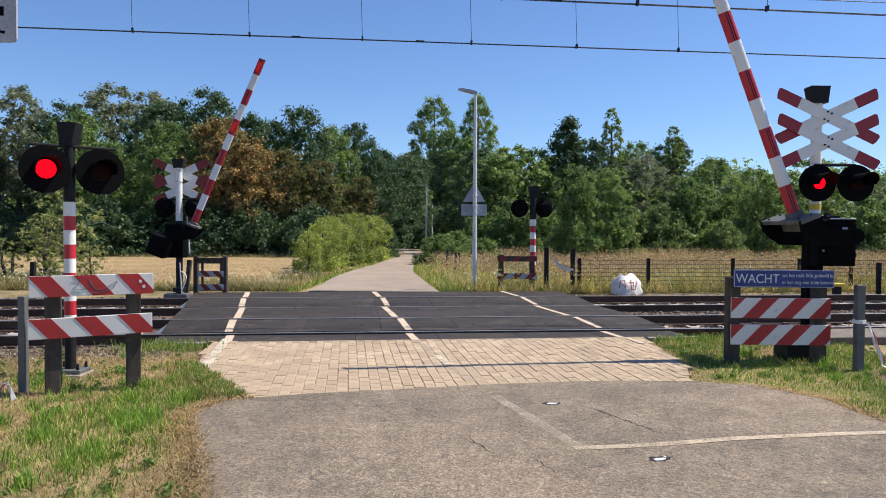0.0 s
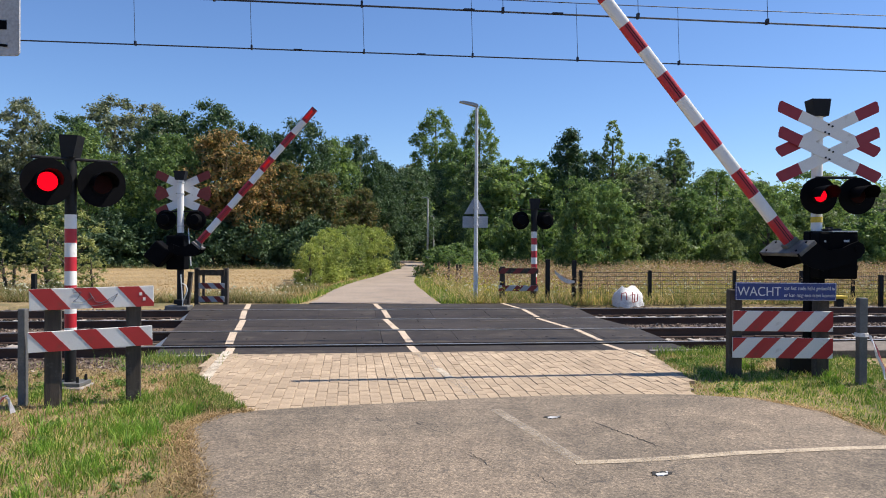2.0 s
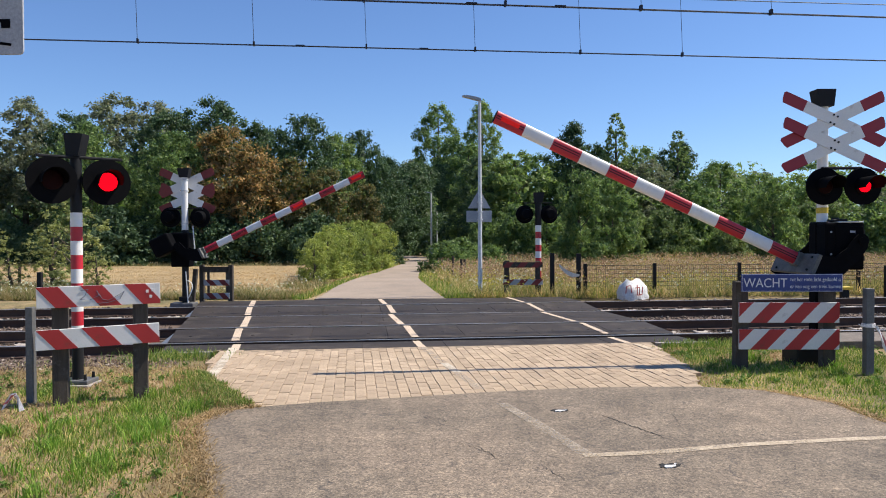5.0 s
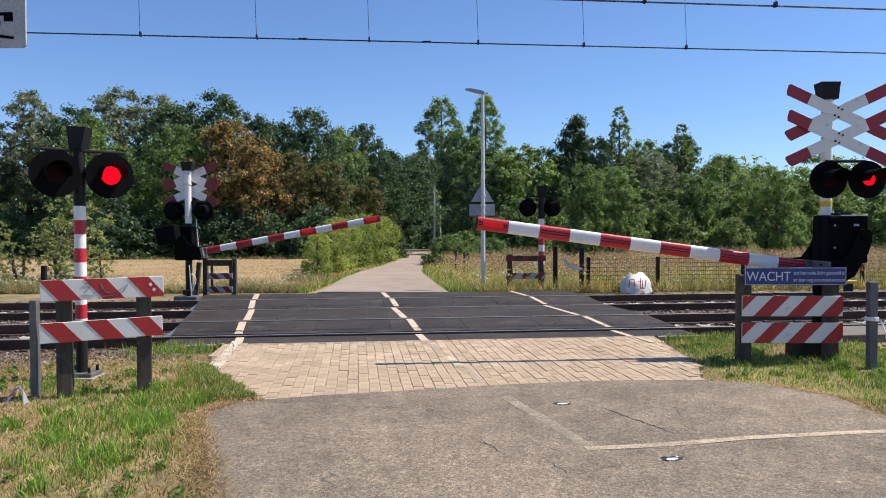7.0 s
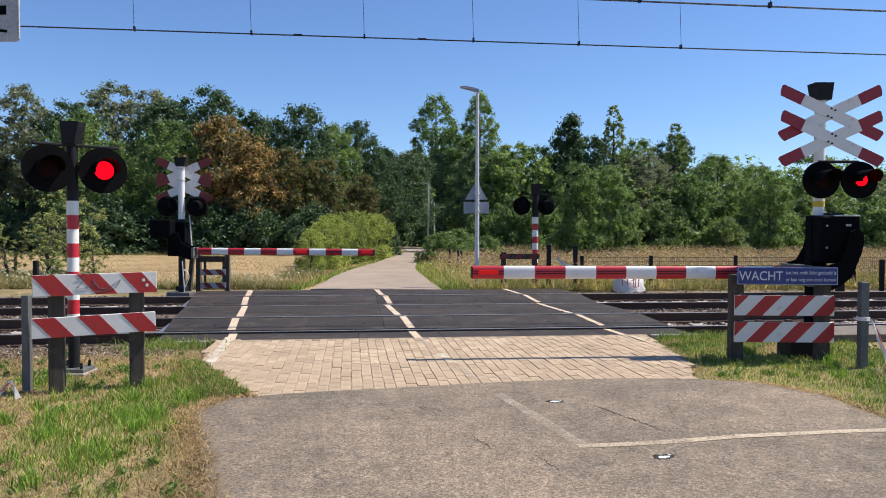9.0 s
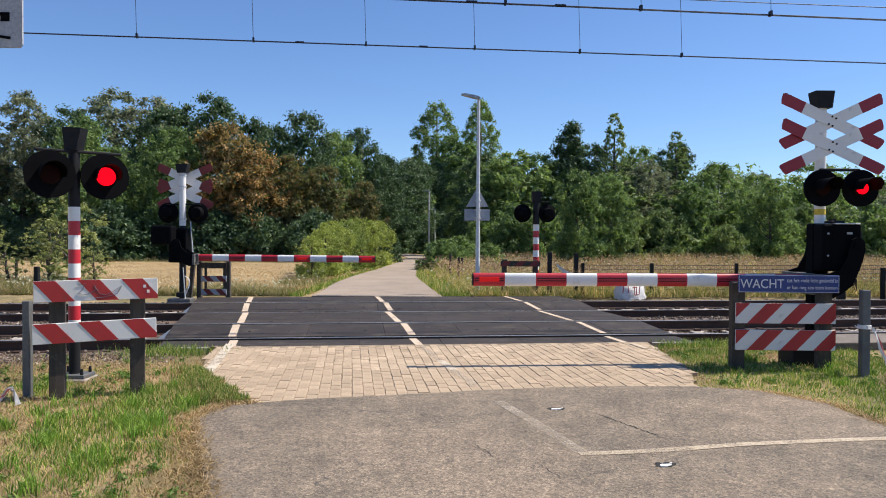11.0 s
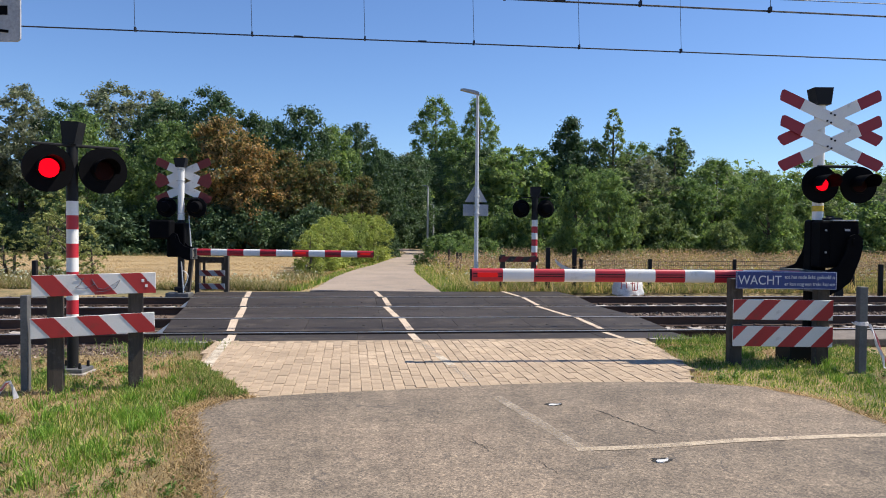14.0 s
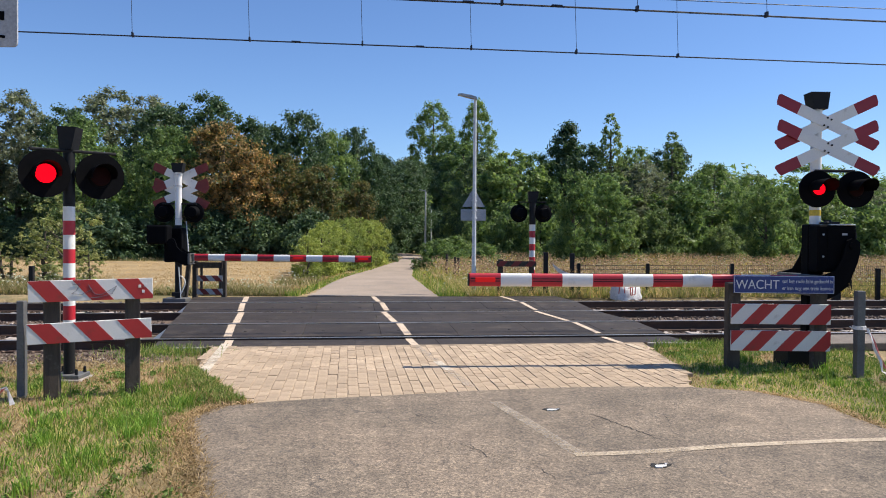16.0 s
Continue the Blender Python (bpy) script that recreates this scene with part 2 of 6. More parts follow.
TAPE_RED = surface("barrier_tape_red", (0.5, 0.10, 0.10), (0.6, 0.16, 0.15), 8, 40, 0.5, bmp=0)
INK = surface("graffiti_ink", (0.10, 0.10, 0.13), (0.17, 0.17, 0.21), 8, 40, 0.6, bmp=0)
INK_RED = surface("graffiti_red", (0.45, 0.07, 0.06), (0.55, 0.12, 0.10), 8, 40, 0.6, bmp=0)
WIRE = surface("wire_copper", (0.028, 0.032, 0.046), (0.046, 0.052, 0.07), 8, 40, 0.6, metal=0.5, bmp=0)
MESHWIRE = surface("fence_wire", (0.05, 0.055, 0.05), (0.09, 0.095, 0.09), 8, 40, 0.6, metal=0.4, bmp=0)
BARK = surface("bark", (0.055, 0.043, 0.032), (0.115, 0.092, 0.07), 3, 20, 0.95, bmp=0.8, dist=0.02, stretch=(4, 4, 0.8))
LEAF_DEEP = leafy("leaf_deep_green", [(0, (0.042, 0.080, 0.047)), (0.5, (0.073, 0.124, 0.065)), (1, (0.124, 0.182, 0.088))], 0.3)
LEAF_MID = leafy("leaf_mid_green", [(0, (0.090, 0.152, 0.068)), (0.5, (0.165, 0.245, 0.092)), (1, (0.285, 0.365, 0.135))])
LEAF_PALE = leafy("leaf_grey_green", [(0, (0.110, 0.138, 0.108)), (0.5, (0.186, 0.211, 0.155)), (1, (0.286, 0.293, 0.214))])
LEAF_BROWN = leafy("leaf_browned", [(0, (0.070, 0.098, 0.045)), (0.32, (0.150, 0.132, 0.066)), (0.65, (0.385, 0.232, 0.105)), (1, (0.62, 0.385, 0.185))])
LEAF_OLIVE = leafy("leaf_olive", [(0, (0.062, 0.085, 0.040)), (0.55, (0.120, 0.128, 0.055)), (0.85, (0.20, 0.16, 0.07)), (1, (0.31, 0.19, 0.09))])
LEAF_LIME = leafy("leaf_yellow_green", [(0, (0.165, 0.215, 0.058)), (0.5, (0.305, 0.355, 0.100)), (1, (0.46, 0.495, 0.168))], 0.42)
GRASS = leafy("grass_green", [(0, (0.075, 0.145, 0.026)), (0.5, (0.165, 0.265, 0.045)), (0.78, (0.31, 0.36, 0.09)), (1, (0.70, 0.56, 0.27))], 0.38)
GRASS_DRY = leafy("grass_dry", [(0, (0.16, 0.115, 0.055)), (0.4, (0.345, 0.245, 0.125)), (1, (0.56, 0.42, 0.245))], 0.3, through_tint=(1.1, 1.0, 0.8))
STRAW = leafy("straw", [(0, (0.27, 0.185, 0.085)), (0.5, (0.43, 0.305, 0.15)), (1, (0.60, 0.44, 0.24))], 0.3, through_tint=(1.1, 1.0, 0.8))
MEADOW = leafy("meadow", [(0, (0.130, 0.171, 0.041)), (0.3, (0.260, 0.266, 0.088)), (0.5, (0.425, 0.330, 0.177)), (1, (0.661, 0.531, 0.330))], 0.35, through_tint=(1.1, 1.03, 0.75))
TUFT = leafy("tuft_green", [(0, (0.095, 0.195, 0.030)), (0.6, (0.20, 0.345, 0.052)), (1, (0.36, 0.45, 0.10))], 0.4)
WEED = leafy("weed_green", [(0, (0.083, 0.150, 0.033)), (0.6, (0.150, 0.247, 0.053)), (1, (0.240, 0.330, 0.075))], 0.35)
LEAF_SAGE = leafy("leaf_sage", [(0, (0.11, 0.16, 0.065)), (0.5, (0.20, 0.265, 0.105)), (1, (0.32, 0.37, 0.17))])
MEADOW_GREEN = leafy("wild_meadow", [(0, (0.163, 0.210, 0.062)), (0.45, (0.310, 0.329, 0.121)), (0.75, (0.512, 0.406, 0.209)), (1, (0.806, 0.630, 0.419))], 0.35, through_tint=(1.1, 1.08, 0.75))
SEED = leafy("seed_head", [(0, (0.20, 0.145, 0.085)), (0.5, (0.36, 0.26, 0.165)), (1, (0.55, 0.43, 0.30))], 0.3, through_tint=(1.05, 1.0, 0.85))
LEAF_SAPLING = leafy("leaf_sapling", [(0, (0.155, 0.19, 0.075)), (0.5, (0.28, 0.31, 0.135)), (1, (0.44, 0.455, 0.23))], 0.45)
# weathered yoke metal, lightened to grey for the sun on its top
YOKE_SUNLIT_GREY = surface("yoke_sunlit_grey", (0.085, 0.082, 0.075), (0.16, 0.155, 0.14), 6, 50, 0.6, dirt=(0.08, 0.075, 0.07), dirt_amount=0.5)
BLOSSOM = leafy("blossom_white", [(0, (0.55, 0.55, 0.48)), (1, (0.72, 0.72, 0.66))], 0.3)
BLOSSOM_Y = leafy("blossom_yellow", [(0, (0.50, 0.42, 0.05)), (1, (0.66, 0.56, 0.09))], 0.3)


# ---------------------------------------------------------------- mesh helpers
def empty(name, m, label, category, group=""):
    ob = new(name)
    ob.empty_display_size = 0.2
    ob.matrix_basis = m
    return tagged(ob, label, category, group)


def finish(bm, name, material, smooth=False):
    me = bpy.data.meshes.new(name)
    bmesh.ops.recalc_face_normals(bm, faces=bm.faces)
    if smooth:
        for fc in bm.faces:
            fc.smooth = len(fc.verts) == 4
        for ed in bm.edges:
            ed.smooth = all(fc.smooth for fc in ed.link_faces)
    bm.to_mesh(me)
    bm.free()
    me.materials.append(material)
    return me


def part(name, bm, material, parent=None, label="", m=None, smooth=False):
    ob = new(name, finish(bm, name, material, smooth))
    ob.parent = parent
    if m is not None:
        ob.matrix_basis = m
    return tagged(ob, label)


def share(name, me, parent, m):
    ob = new(name, me)
    ob.parent = parent
    ob.matrix_basis = m
    return ob


def box(bm, x0, x1, y0, y1, z0, z1, bevel=0.0, m=None):
    vs = [bm.verts.new((x, y, z)) for z in (z0, z1) for y in (y0, y1) for x in (x0, x1)]
    fs = [bm.faces.new([vs[i] for i in q]) for q in ((0, 1, 3, 2), (4, 6, 7, 5), (0, 4, 5, 1), (2, 3, 7, 6), (0, 2, 6, 4), (1, 5, 7, 3))]
    if bevel:
        es = list({e for fc in fs for e in fc.edges})
        r = bmesh.ops.bevel(bm, geom=es, offset=bevel, segments=2, affect="EDGES", profile=0.5)
        vs = list({v for fc in r["faces"] for v in fc.verts} | {v for v in vs if v.is_valid})
    if m is not None:
        bmesh.ops.transform(bm, matrix=m, verts=[v for v in vs if v.is_valid])
    return bm


def cyl(bm, p0, p1, r0, r1=None, seg=16, caps=True):
    p0, p1 = Vector(p0), Vector(p1)
    r1 = r0 if r1 is None else r1
    q = (p1 - p0).to_track_quat("Z", "Y").to_matrix()
    ring = [q @ Vector((math.cos(2 * math.pi * i / seg), math.sin(2 * math.pi * i / seg), 0)) for i in range(seg)]
    a = [bm.verts.new(p0 + v * r0) for v in ring]
    b = [bm.verts.new(p1 + v * r1) for v in ring]
    for i in range(seg):
        bm.faces.new((a[i], a[(i + 1) % seg], b[(i + 1) % seg], b[i]))
    if caps:
        bm.faces.new(list(reversed(a)))
        bm.faces.new(b)
    return bm


def slab(bm, poly, z0, z1, along="Z"):
    """A prism: poly is (u, v); along Z it lies flat (x, y), along Y it stands (x, z)."""
    put = (lambda u, v, w: (u, v, w)) if along == "Z" else (lambda u, v, w: (u, w, v))
    a = [bm.verts.new(put(u, v, z0)) for u, v in poly]
    b = [bm.verts.new(put(u, v, z1)) for u, v in poly]
    n = len(poly)
    bm.faces.new(list(reversed(a)))
    bm.faces.new(b)
    for i in range(n):
        bm.faces.new((a[i], a[(i + 1) % n], b[(i + 1) % n], b[i]))
    return bm


def B():
    return bmesh.new()


def mesh_np(name, verts, faces, material):
    me = bpy.data.meshes.new(name)
    me.from_pydata(verts.tolist() if hasattr(verts, "tolist") else verts, [], faces.tolist() if hasattr(faces, "tolist") else faces)
    me.materials.append(material)
    return me


# the tracks lie at a small turn to the view; s runs along them, n across
TURN = math.atan(0.119)
CS, SN = math.cos(TURN), math.sin(TURN)
TRACK = Matrix.Rotation(TURN, 4, "Z")


def T(s, n):
    return CS * s - SN * n, SN * s + CS * n


def across(x, y):
    return -SN * x + CS * y


RAILS = ((11.12, -0.020), (12.62, 0.018), (14.95, -0.033), (16.45, 0.029))


def deck_z(n):
    return float(np.interp(n, (10.3, 11.12, 12.62, 14.95, 16.45, 18.3), (-0.004, -0.020, 0.018, -0.033, 0.029, 0.0)))


# ---------------------------------------------------------------- ground, road, crossing
LEFT_EDGE = ((-30, -1.2), (2.5, -1.0), (4.08, -1.33), (5.2, -1.78), (5.92, -2.07), (6.38, -1.96), (6.52, -1.73), (7.7, -2.56), (8.95, -2.89), (10.1, -3.07))
RIGHT_EDGE = ((-30, 6.0), (3.0, 4.2), (5.0, 3.58), (5.77, 3.51), (6.66, 3.44), (7.19, 3.04), (7.39, 2.5), (8.35, 2.75), (9.35, 2.79), (10.45, 2.84))
FRONT = ((-1.73, 6.52), (-1.21, 6.71), (-0.86, 6.81), (-0.44, 6.92), (0.37, 7.15), (1.23, 7.33), (1.81, 7.40), (2.5, 7.39))


def edge_x(edge, y):
    return float(np.interp(y, [p[0] for p in edge], [p[1] for p in edge]))


def front_y(x):
    return float(np.interp(x, [p[0] for p in FRONT], [p[1] for p in FRONT]))


def ground_z(x, y):
    n = across(x, y)
    dip = float(np.interp(n, (9.7, 10.3, 17.4, 18.4), (0.0, 0.30, 0.30, 0.0)))
    if n < 9.0 or n > 18.4:
        dip = 0.0
    near = abs(x) < 40 and y < 60
    bumps = 0.025 * noise.noise((x * 0.6, y * 0.6, 3)) if near else 0
    return -0.035 - dip + bumps


def build_ground():
    xs = sorted(set([-900, -400, -200, -110, -70] + [round(-50 + 0.8 * i, 2) for i in range(126)] + [70, 110, 200, 400, 900]))
    ys = sorted(set([-300, -120, -60, -30, -15, -8] + [round(-4 + 0.55 * i, 2) for i in range(60)] + [30 + 2.5 * i for i in range(20)] + [90, 120, 200, 400, 900]))
    verts = [(x, y, ground_z(x, y)) for y in ys for x in xs]
    w = len(xs)
    faces = [(j * w + i, j * w + i + 1, (j + 1) * w + i + 1, (j + 1) * w + i) for j in range(len(ys) - 1) for i in range(w - 1)]
    tagged(new("ground", mesh_np("ground", verts, faces, SOIL)), "dry summer verge soil with patchy grass cover", "ground", kind="structure")


def build_apron():
    ys = [-30, -12, -6, -2, 0, 1.5, 2.5, 3.2, 4.08, 4.6, 5.2, 5.6, 5.92, 6.2, 6.38, 6.52]
    wob = lambda y, k: 0.05 * noise.noise((y * 2.3, k, 0)) if y > 2 else 0
    left = [(edge_x(LEFT_EDGE, y) + wob(y, 1.0), y) for y in ys]
    front = [(x, y - 0.012 + 0.02 * noise.noise((x * 3, 7, 0))) for x, y in FRONT[1:]]
    right = [(edge_x(RIGHT_EDGE, y) + wob(y, 5.0), y) for y in reversed([-30, -12, -4, 0, 2, 3.5, 5.0, 5.4, 5.77, 6.2, 6.66, 7.0, 7.19])]
    bm = slab(B(), left + front + right, -0.12, 0.008)
    bmesh.ops.triangulate(bm, faces=[f for f in bm.faces if len(f.verts) > 4])
    road = tagged(new("road", finish(bm, "road", ASPHALT)), "worn grey asphalt apron with hairline cracks", "road", kind="structure")

    def strip(name, pts, w, material, parent, z, label):
        bm = B()
        rows = []
        for i, p in enumerate(pts):
            a, b = Vector(pts[max(i - 1, 0)]), Vector(pts[min(i + 1, len(pts) - 1)])
            d = (b - a).normalized()
            nrm = Vector((-d.y, d.x)) * w / 2
            rows.append([bm.verts.new((p[0] + k * nrm.x, p[1] + k * nrm.y, z)) for k in (-1, 1)])
        for r, q in zip(rows, rows[1:]):
            bm.faces.new((r[0], q[0], q[1], r[1]))
        part(name, bm, material, parent, label)

    strip("road_marking", [(0.47, 6.63), (0.70, 5.9), (0.93, 5.09), (0.985, 5.02)], 0.105, LINE_FAINT, road, 0.012, "worn cream painted line")
    strip("road_marking", [(0.91, 5.035), (1.3, 5.09), (1.63, 5.16), (2.1, 5.29), (2.56, 5.37), (3.0, 5.44), (3.5, 5.50)], 0.085, LINE_OLD, road, 0.0125, "worn cream painted line")
    # small broken covers in the apron
    hrng = random.Random(12)
    for x, y, a in ((0.95, 6.36, 8), (1.43, 4.81, 20)):
        cov = empty("valve_cover", pose(x, y, 0.009, 0, 0, a), "small broken valve cover in a ragged hole in the asphalt", "cover", "valve covers")
        rim = [(0.088 * q * math.cos(t * math.pi / 11), 0.05 * q * math.sin(t * math.pi / 11)) for t in range(22) for q in (hrng.uniform(0.62, 1.15),)]
        part("patch", slab(B(), rim, -0.01, 0.0025), GROOVE, cov, "dark crumbled asphalt rim")
        chip = [(-0.052, -0.034), (-0.012, -0.041), (0.03, -0.030), (0.046, -0.012), (0.018, -0.004), (-0.02, 0.006), (-0.045, -0.008)]
        part("lid", slab(B(), chip, 0.0, 0.007), GREY_BOARD, cov, "pale chipped lid fragment")
        part("chip", slab(B(), [(0.05, 0.012), (0.066, 0.008), (0.07, 0.02), (0.056, 0.024)], 0.0, 0.006), GREY_BOARD, cov, "pale loose chip")
    # open cracks, ragged and tapering
    crng = random.Random(31)
    cracks = [([(1.27, 6.22), (1.44, 5.83), (1.63, 5.44)], 0.0065)]
    cracks += [(c, 0.0024) for c in (
        [(-0.3, 6.29), (-0.16, 6.02)],
        [(-0.58, 6.34), (-0.38, 5.85)],
        [(0.01, 5.43), (0.29, 5.09), (0.54, 4.88)],
        [(0.6, 4.8), (0.73, 4.51)],
        [(0.96, 6.34), (1.24, 6.13)],
        [(1.82, 6.81), (1.83, 6.54)],
        [(1.89, 6.29), (1.83, 5.89)],
        [(2.24, 6.39), (2.28, 6.11)],
        [(-0.54, 4.79), (-0.43, 4.74)],
        [(-0.12, 6.15), (0.08, 5.81)],
        [(0.19, 5.29), (0.33, 4.91)],
        [(1.12, 4.94), (1.36, 4.9)])]
    for pts, wide in cracks:
        line = []
        for a, b in zip(pts, pts[1:]):
            k = max(3, int(math.dist(a, b) / 0.035))
            line += [(a[0] + (b[0] - a[0]) * i / k + crng.uniform(-0.012, 0.012), a[1] + (b[1] - a[1]) * i / k + crng.uniform(-0.012, 0.012)) for i in range(k)]
        line.append(pts[-1])
        bm = B()
        last = None
        for i, (x, y) in enumerate(line):
            w = wide * (0.25 + 0.75 * math.sin(math.pi * (i + 0.5) / len(line))) * crng.uniform(0.4, 1.1)
            row = [bm.verts.new((x - w, y - w * 0.4, 0.011)), bm.verts.new((x + w, y + w * 0.4, 0.011))]
            if last:
                bm.faces.new((last[0], last[1], row[1], row[0]))
            last = row
        part("crack", bm, GROOVE, road, "dark open crack in the asphalt")


def build_far_road():
    sides = [(18.35, -3.35, -0.08), (19.5, -3.36, -0.24), (21.5, -3.45, -0.45), (23.5, -3.54, -0.68), (25.5, -3.53, -0.93), (28, -3.47, -1.16),
             (32.5, -3.14, -1.28), (39, -2.92, -1.17), (44, -2.65, -1.12), (52, -2.7, -1.15), (58, -3.6, -1.8), (66, -6.0, -4.0)]
    wob = lambda y, k: 0.07 * noise.noise((y * 1.7, k, 0))
    mid = []
    for (ya, la, ra), (yb, lb, rb) in zip(sides, sides[1:]):
        for q in range(4):
            y, lx, rx = ya + (yb - ya) * q / 4, la + (lb - la) * q / 4 + wob(ya + q, 1), ra + (rb - ra) * q / 4 + wob(ya + q, 6)
            mid.append(((lx + rx) / 2, y, rx - lx))
    bm = B()
    rows = []
    for x, y, w in mid:
        rows.append([bm.verts.new((x - w / 2, y, 0.0)), bm.verts.new((x + w / 2, y, 0.0)), bm.verts.new((x + w / 2 + 0.05, y, -0.15)), bm.verts.new((x - w / 2 - 0.05, y, -0.15))])
    for a, b in zip(rows, rows[1:]):
        for i in range(4):
            bm.faces.new((a[i], a[(i + 1) % 4], b[(i + 1) % 4], b[i]))
    for r in (rows[0], rows[-1]):
        bm.faces.new(r)
    tagged(new("far_road", finish(bm, "far_road", PATHWAY)), "pale narrow asphalt lane leading into the woods", "road", kind="structure")


def build_rails():
    prof = [(-0.075, -0.172), (0.075, -0.172), (0.075, -0.160), (0.012, -0.140), (0.010, -0.045), (0.036, -0.035), (0.036, -0.005),
            (-0.036, -0.005), (-0.036, -0.035), (-0.010, -0.045), (-0.012, -0.140), (-0.075, -0.160)]
    bm = B()
    a = [bm.verts.new((-70, y, z)) for y, z in prof]
    b = [bm.verts.new((70, y, z)) for y, z in prof]
    for i in range(len(prof)):
        bm.faces.new((a[i], a[(i + 1) % len(prof)], b[(i + 1) % len(prof)], b[i]))
    rail_me = finish(bm, "rail", RAIL_RUST)
    top_me = finish(slab(B(), [(-70, -0.033), (70, -0.033), (70, 0.033), (-70, 0.033)], -0.005, 0.0), "running_surface", RAIL_TOP)
    bm = B()
    box(bm, -0.13, 0.13, -1.26, 1.26, -0.36, -0.175, 0.02)
    sleeper_me = finish(bm, "sleeper", SLEEPER)
    bm = B()
    for k in (-1, 1):
        for q in (-0.11, 0.11):
            box(bm, -0.05, 0.05, k * 0.75 + q - 0.04, k * 0.75 + q + 0.04, -0.176, -0.135)
    clip_me = finish(bm, "fastening", RAIL_RUST)
    for k in (0, 2):
        n0 = (RAILS[k][0] + RAILS[k + 1][0]) / 2
        tr = empty("railway_track", TRACK @ pose(0, n0, 0), "rusty railway track on pale concrete sleepers in ballast", "railway track", "tracks")
        cant = math.degrees(math.atan2(RAILS[k + 1][1] - RAILS[k][1], 1.5))
        for i in (0, 1):
            r = share("rail", rail_me, tr, pose(0, RAILS[k + i][0] - n0, RAILS[k + i][1]))
            tagged(share("running_surface", top_me, r, pose(0, 0, 0)), "polished bare steel rail top")
        for i in range(-30, 42):
            s = i * 0.6 + (0.17 if k else 0.0)
            if -3.2 < s < 4.7:
                continue
            sl = share("sleeper", sleeper_me, tr, pose(s + random.uniform(-0.02, 0.02), random.uniform(-0.02, 0.02), -0.004, cant, 0, random.uniform(-0.6, 0.6)))
            tagged(share("fastening", clip_me, sl, pose(0, 0, 0)), kind="stuff")


def build_ballast():
    ss = [-70, -45, -30, -20] + [-16 + 0.3 * i for i in range(110)] + [20, 30, 45, 70]
    ns = [8.95 + 0.15 * i for i in range(63)]
    rng = np.random.default_rng(5)
    verts = []
    for n in ns:
        for s in ss:
            z = float(np.interp(n, (8.95, 9.3, 9.85, 10.3, 17.5, 18.25), (-0.08, -0.045, -0.05, -0.19, -0.19, -0.10)))
            x, y = T(s, n)
            verts.append((x, y, z + rng.uniform(-0.012, 0.012)))
    w = len(ss)
    faces = [(j * w + i, j * w + i + 1, (j + 1) * w + i + 1, (j + 1) * w + i) for j in range(len(ns) - 1) for i in range(w - 1)
             if not (-1.75 < ss[i] < 4.5 and ns[j] < 10.4)]
    tagged(new("ballast_bed", mesh_np("ballast_bed", verts, faces, BALLAST)), "brown-grey crushed stone ballast bed under the tracks", "ballast", kind="structure")
    # loose stones
    octa = np.array([(1, 0, 0), (0, 1, 0), (-1, 0, 0), (0, -1, 0), (0, 0, 1), (0, 0, -1)], float)
    tri = np.array([(0, 1, 4), (1, 2, 4), (2, 3, 4), (3, 0, 4), (1, 0, 5), (2, 1, 5), (3, 2, 5), (0, 3, 5)])
    pts = []
    while len(pts) < 14000:
        s, n = rng.uniform(-11, 15), rng.uniform(8.9, 18.1)
        if (-3.6 < s < 5.0 and n > 10.2) or (-2.1 < s < 4.9 and n < 10.4) or (n < 9.3 and rng.random() < 0.6) or (s > 4 and n < 9.9):
            continue
        pts.append((s, n))
    for _ in range(3200):
        pts.append((rng.uniform(-10, -2.3), 9.75 - abs(rng.normal(0, 0.38))))
    vs, fs = [], []
    for i, (s, n) in enumerate(pts):
        z = float(np.interp(n, (8.95, 9.3, 9.85, 10.3, 17.5, 18.25), (-0.05, -0.035, -0.04, -0.18, -0.18, -0.08)))
        q = np.linalg.qr(rng.normal(size=(3, 3)))[0]
        v = (octa * rng.uniform(0.55, 1.2, (6, 1)) * rng.uniform(0.018, 0.042)) @ q
        x, y = T(s, n)
        vs.append(v + (x, y, z))
        fs.append(tri + 6 * i)
    me = mesh_np("ballast_stones", np.vstack(vs), np.vstack(fs), STONES)
    tagged(new("ballast_stones", me), "loose angular brown and grey ballast stones", "stones", kind="stuff")


def stone_material():
    m, nt, b, link = nodes_of("ballast_stone")
    geo = nt.nodes.new("ShaderNodeNewGeometry")
    col = ramp(nt, geo.outputs["Random Per Island"], [(0, (0.05, 0.034, 0.026)), (0.5, (0.12, 0.083, 0.062)), (0.88, (0.20, 0.15, 0.115)), (1, (0.36, 0.31, 0.27))])
    link(col, b.inputs["Base Color"])
    b.inputs["Roughness"].default_value = 0.9
    return m


STONES = stone_material()


def left_end(n):
    return float(np.interp(n, (10.25, 18.3), (-2.72, -3.85)))


def right_end(n):
    return float(np.interp(n, (10.25, 18.3), (4.92, 5.1)))


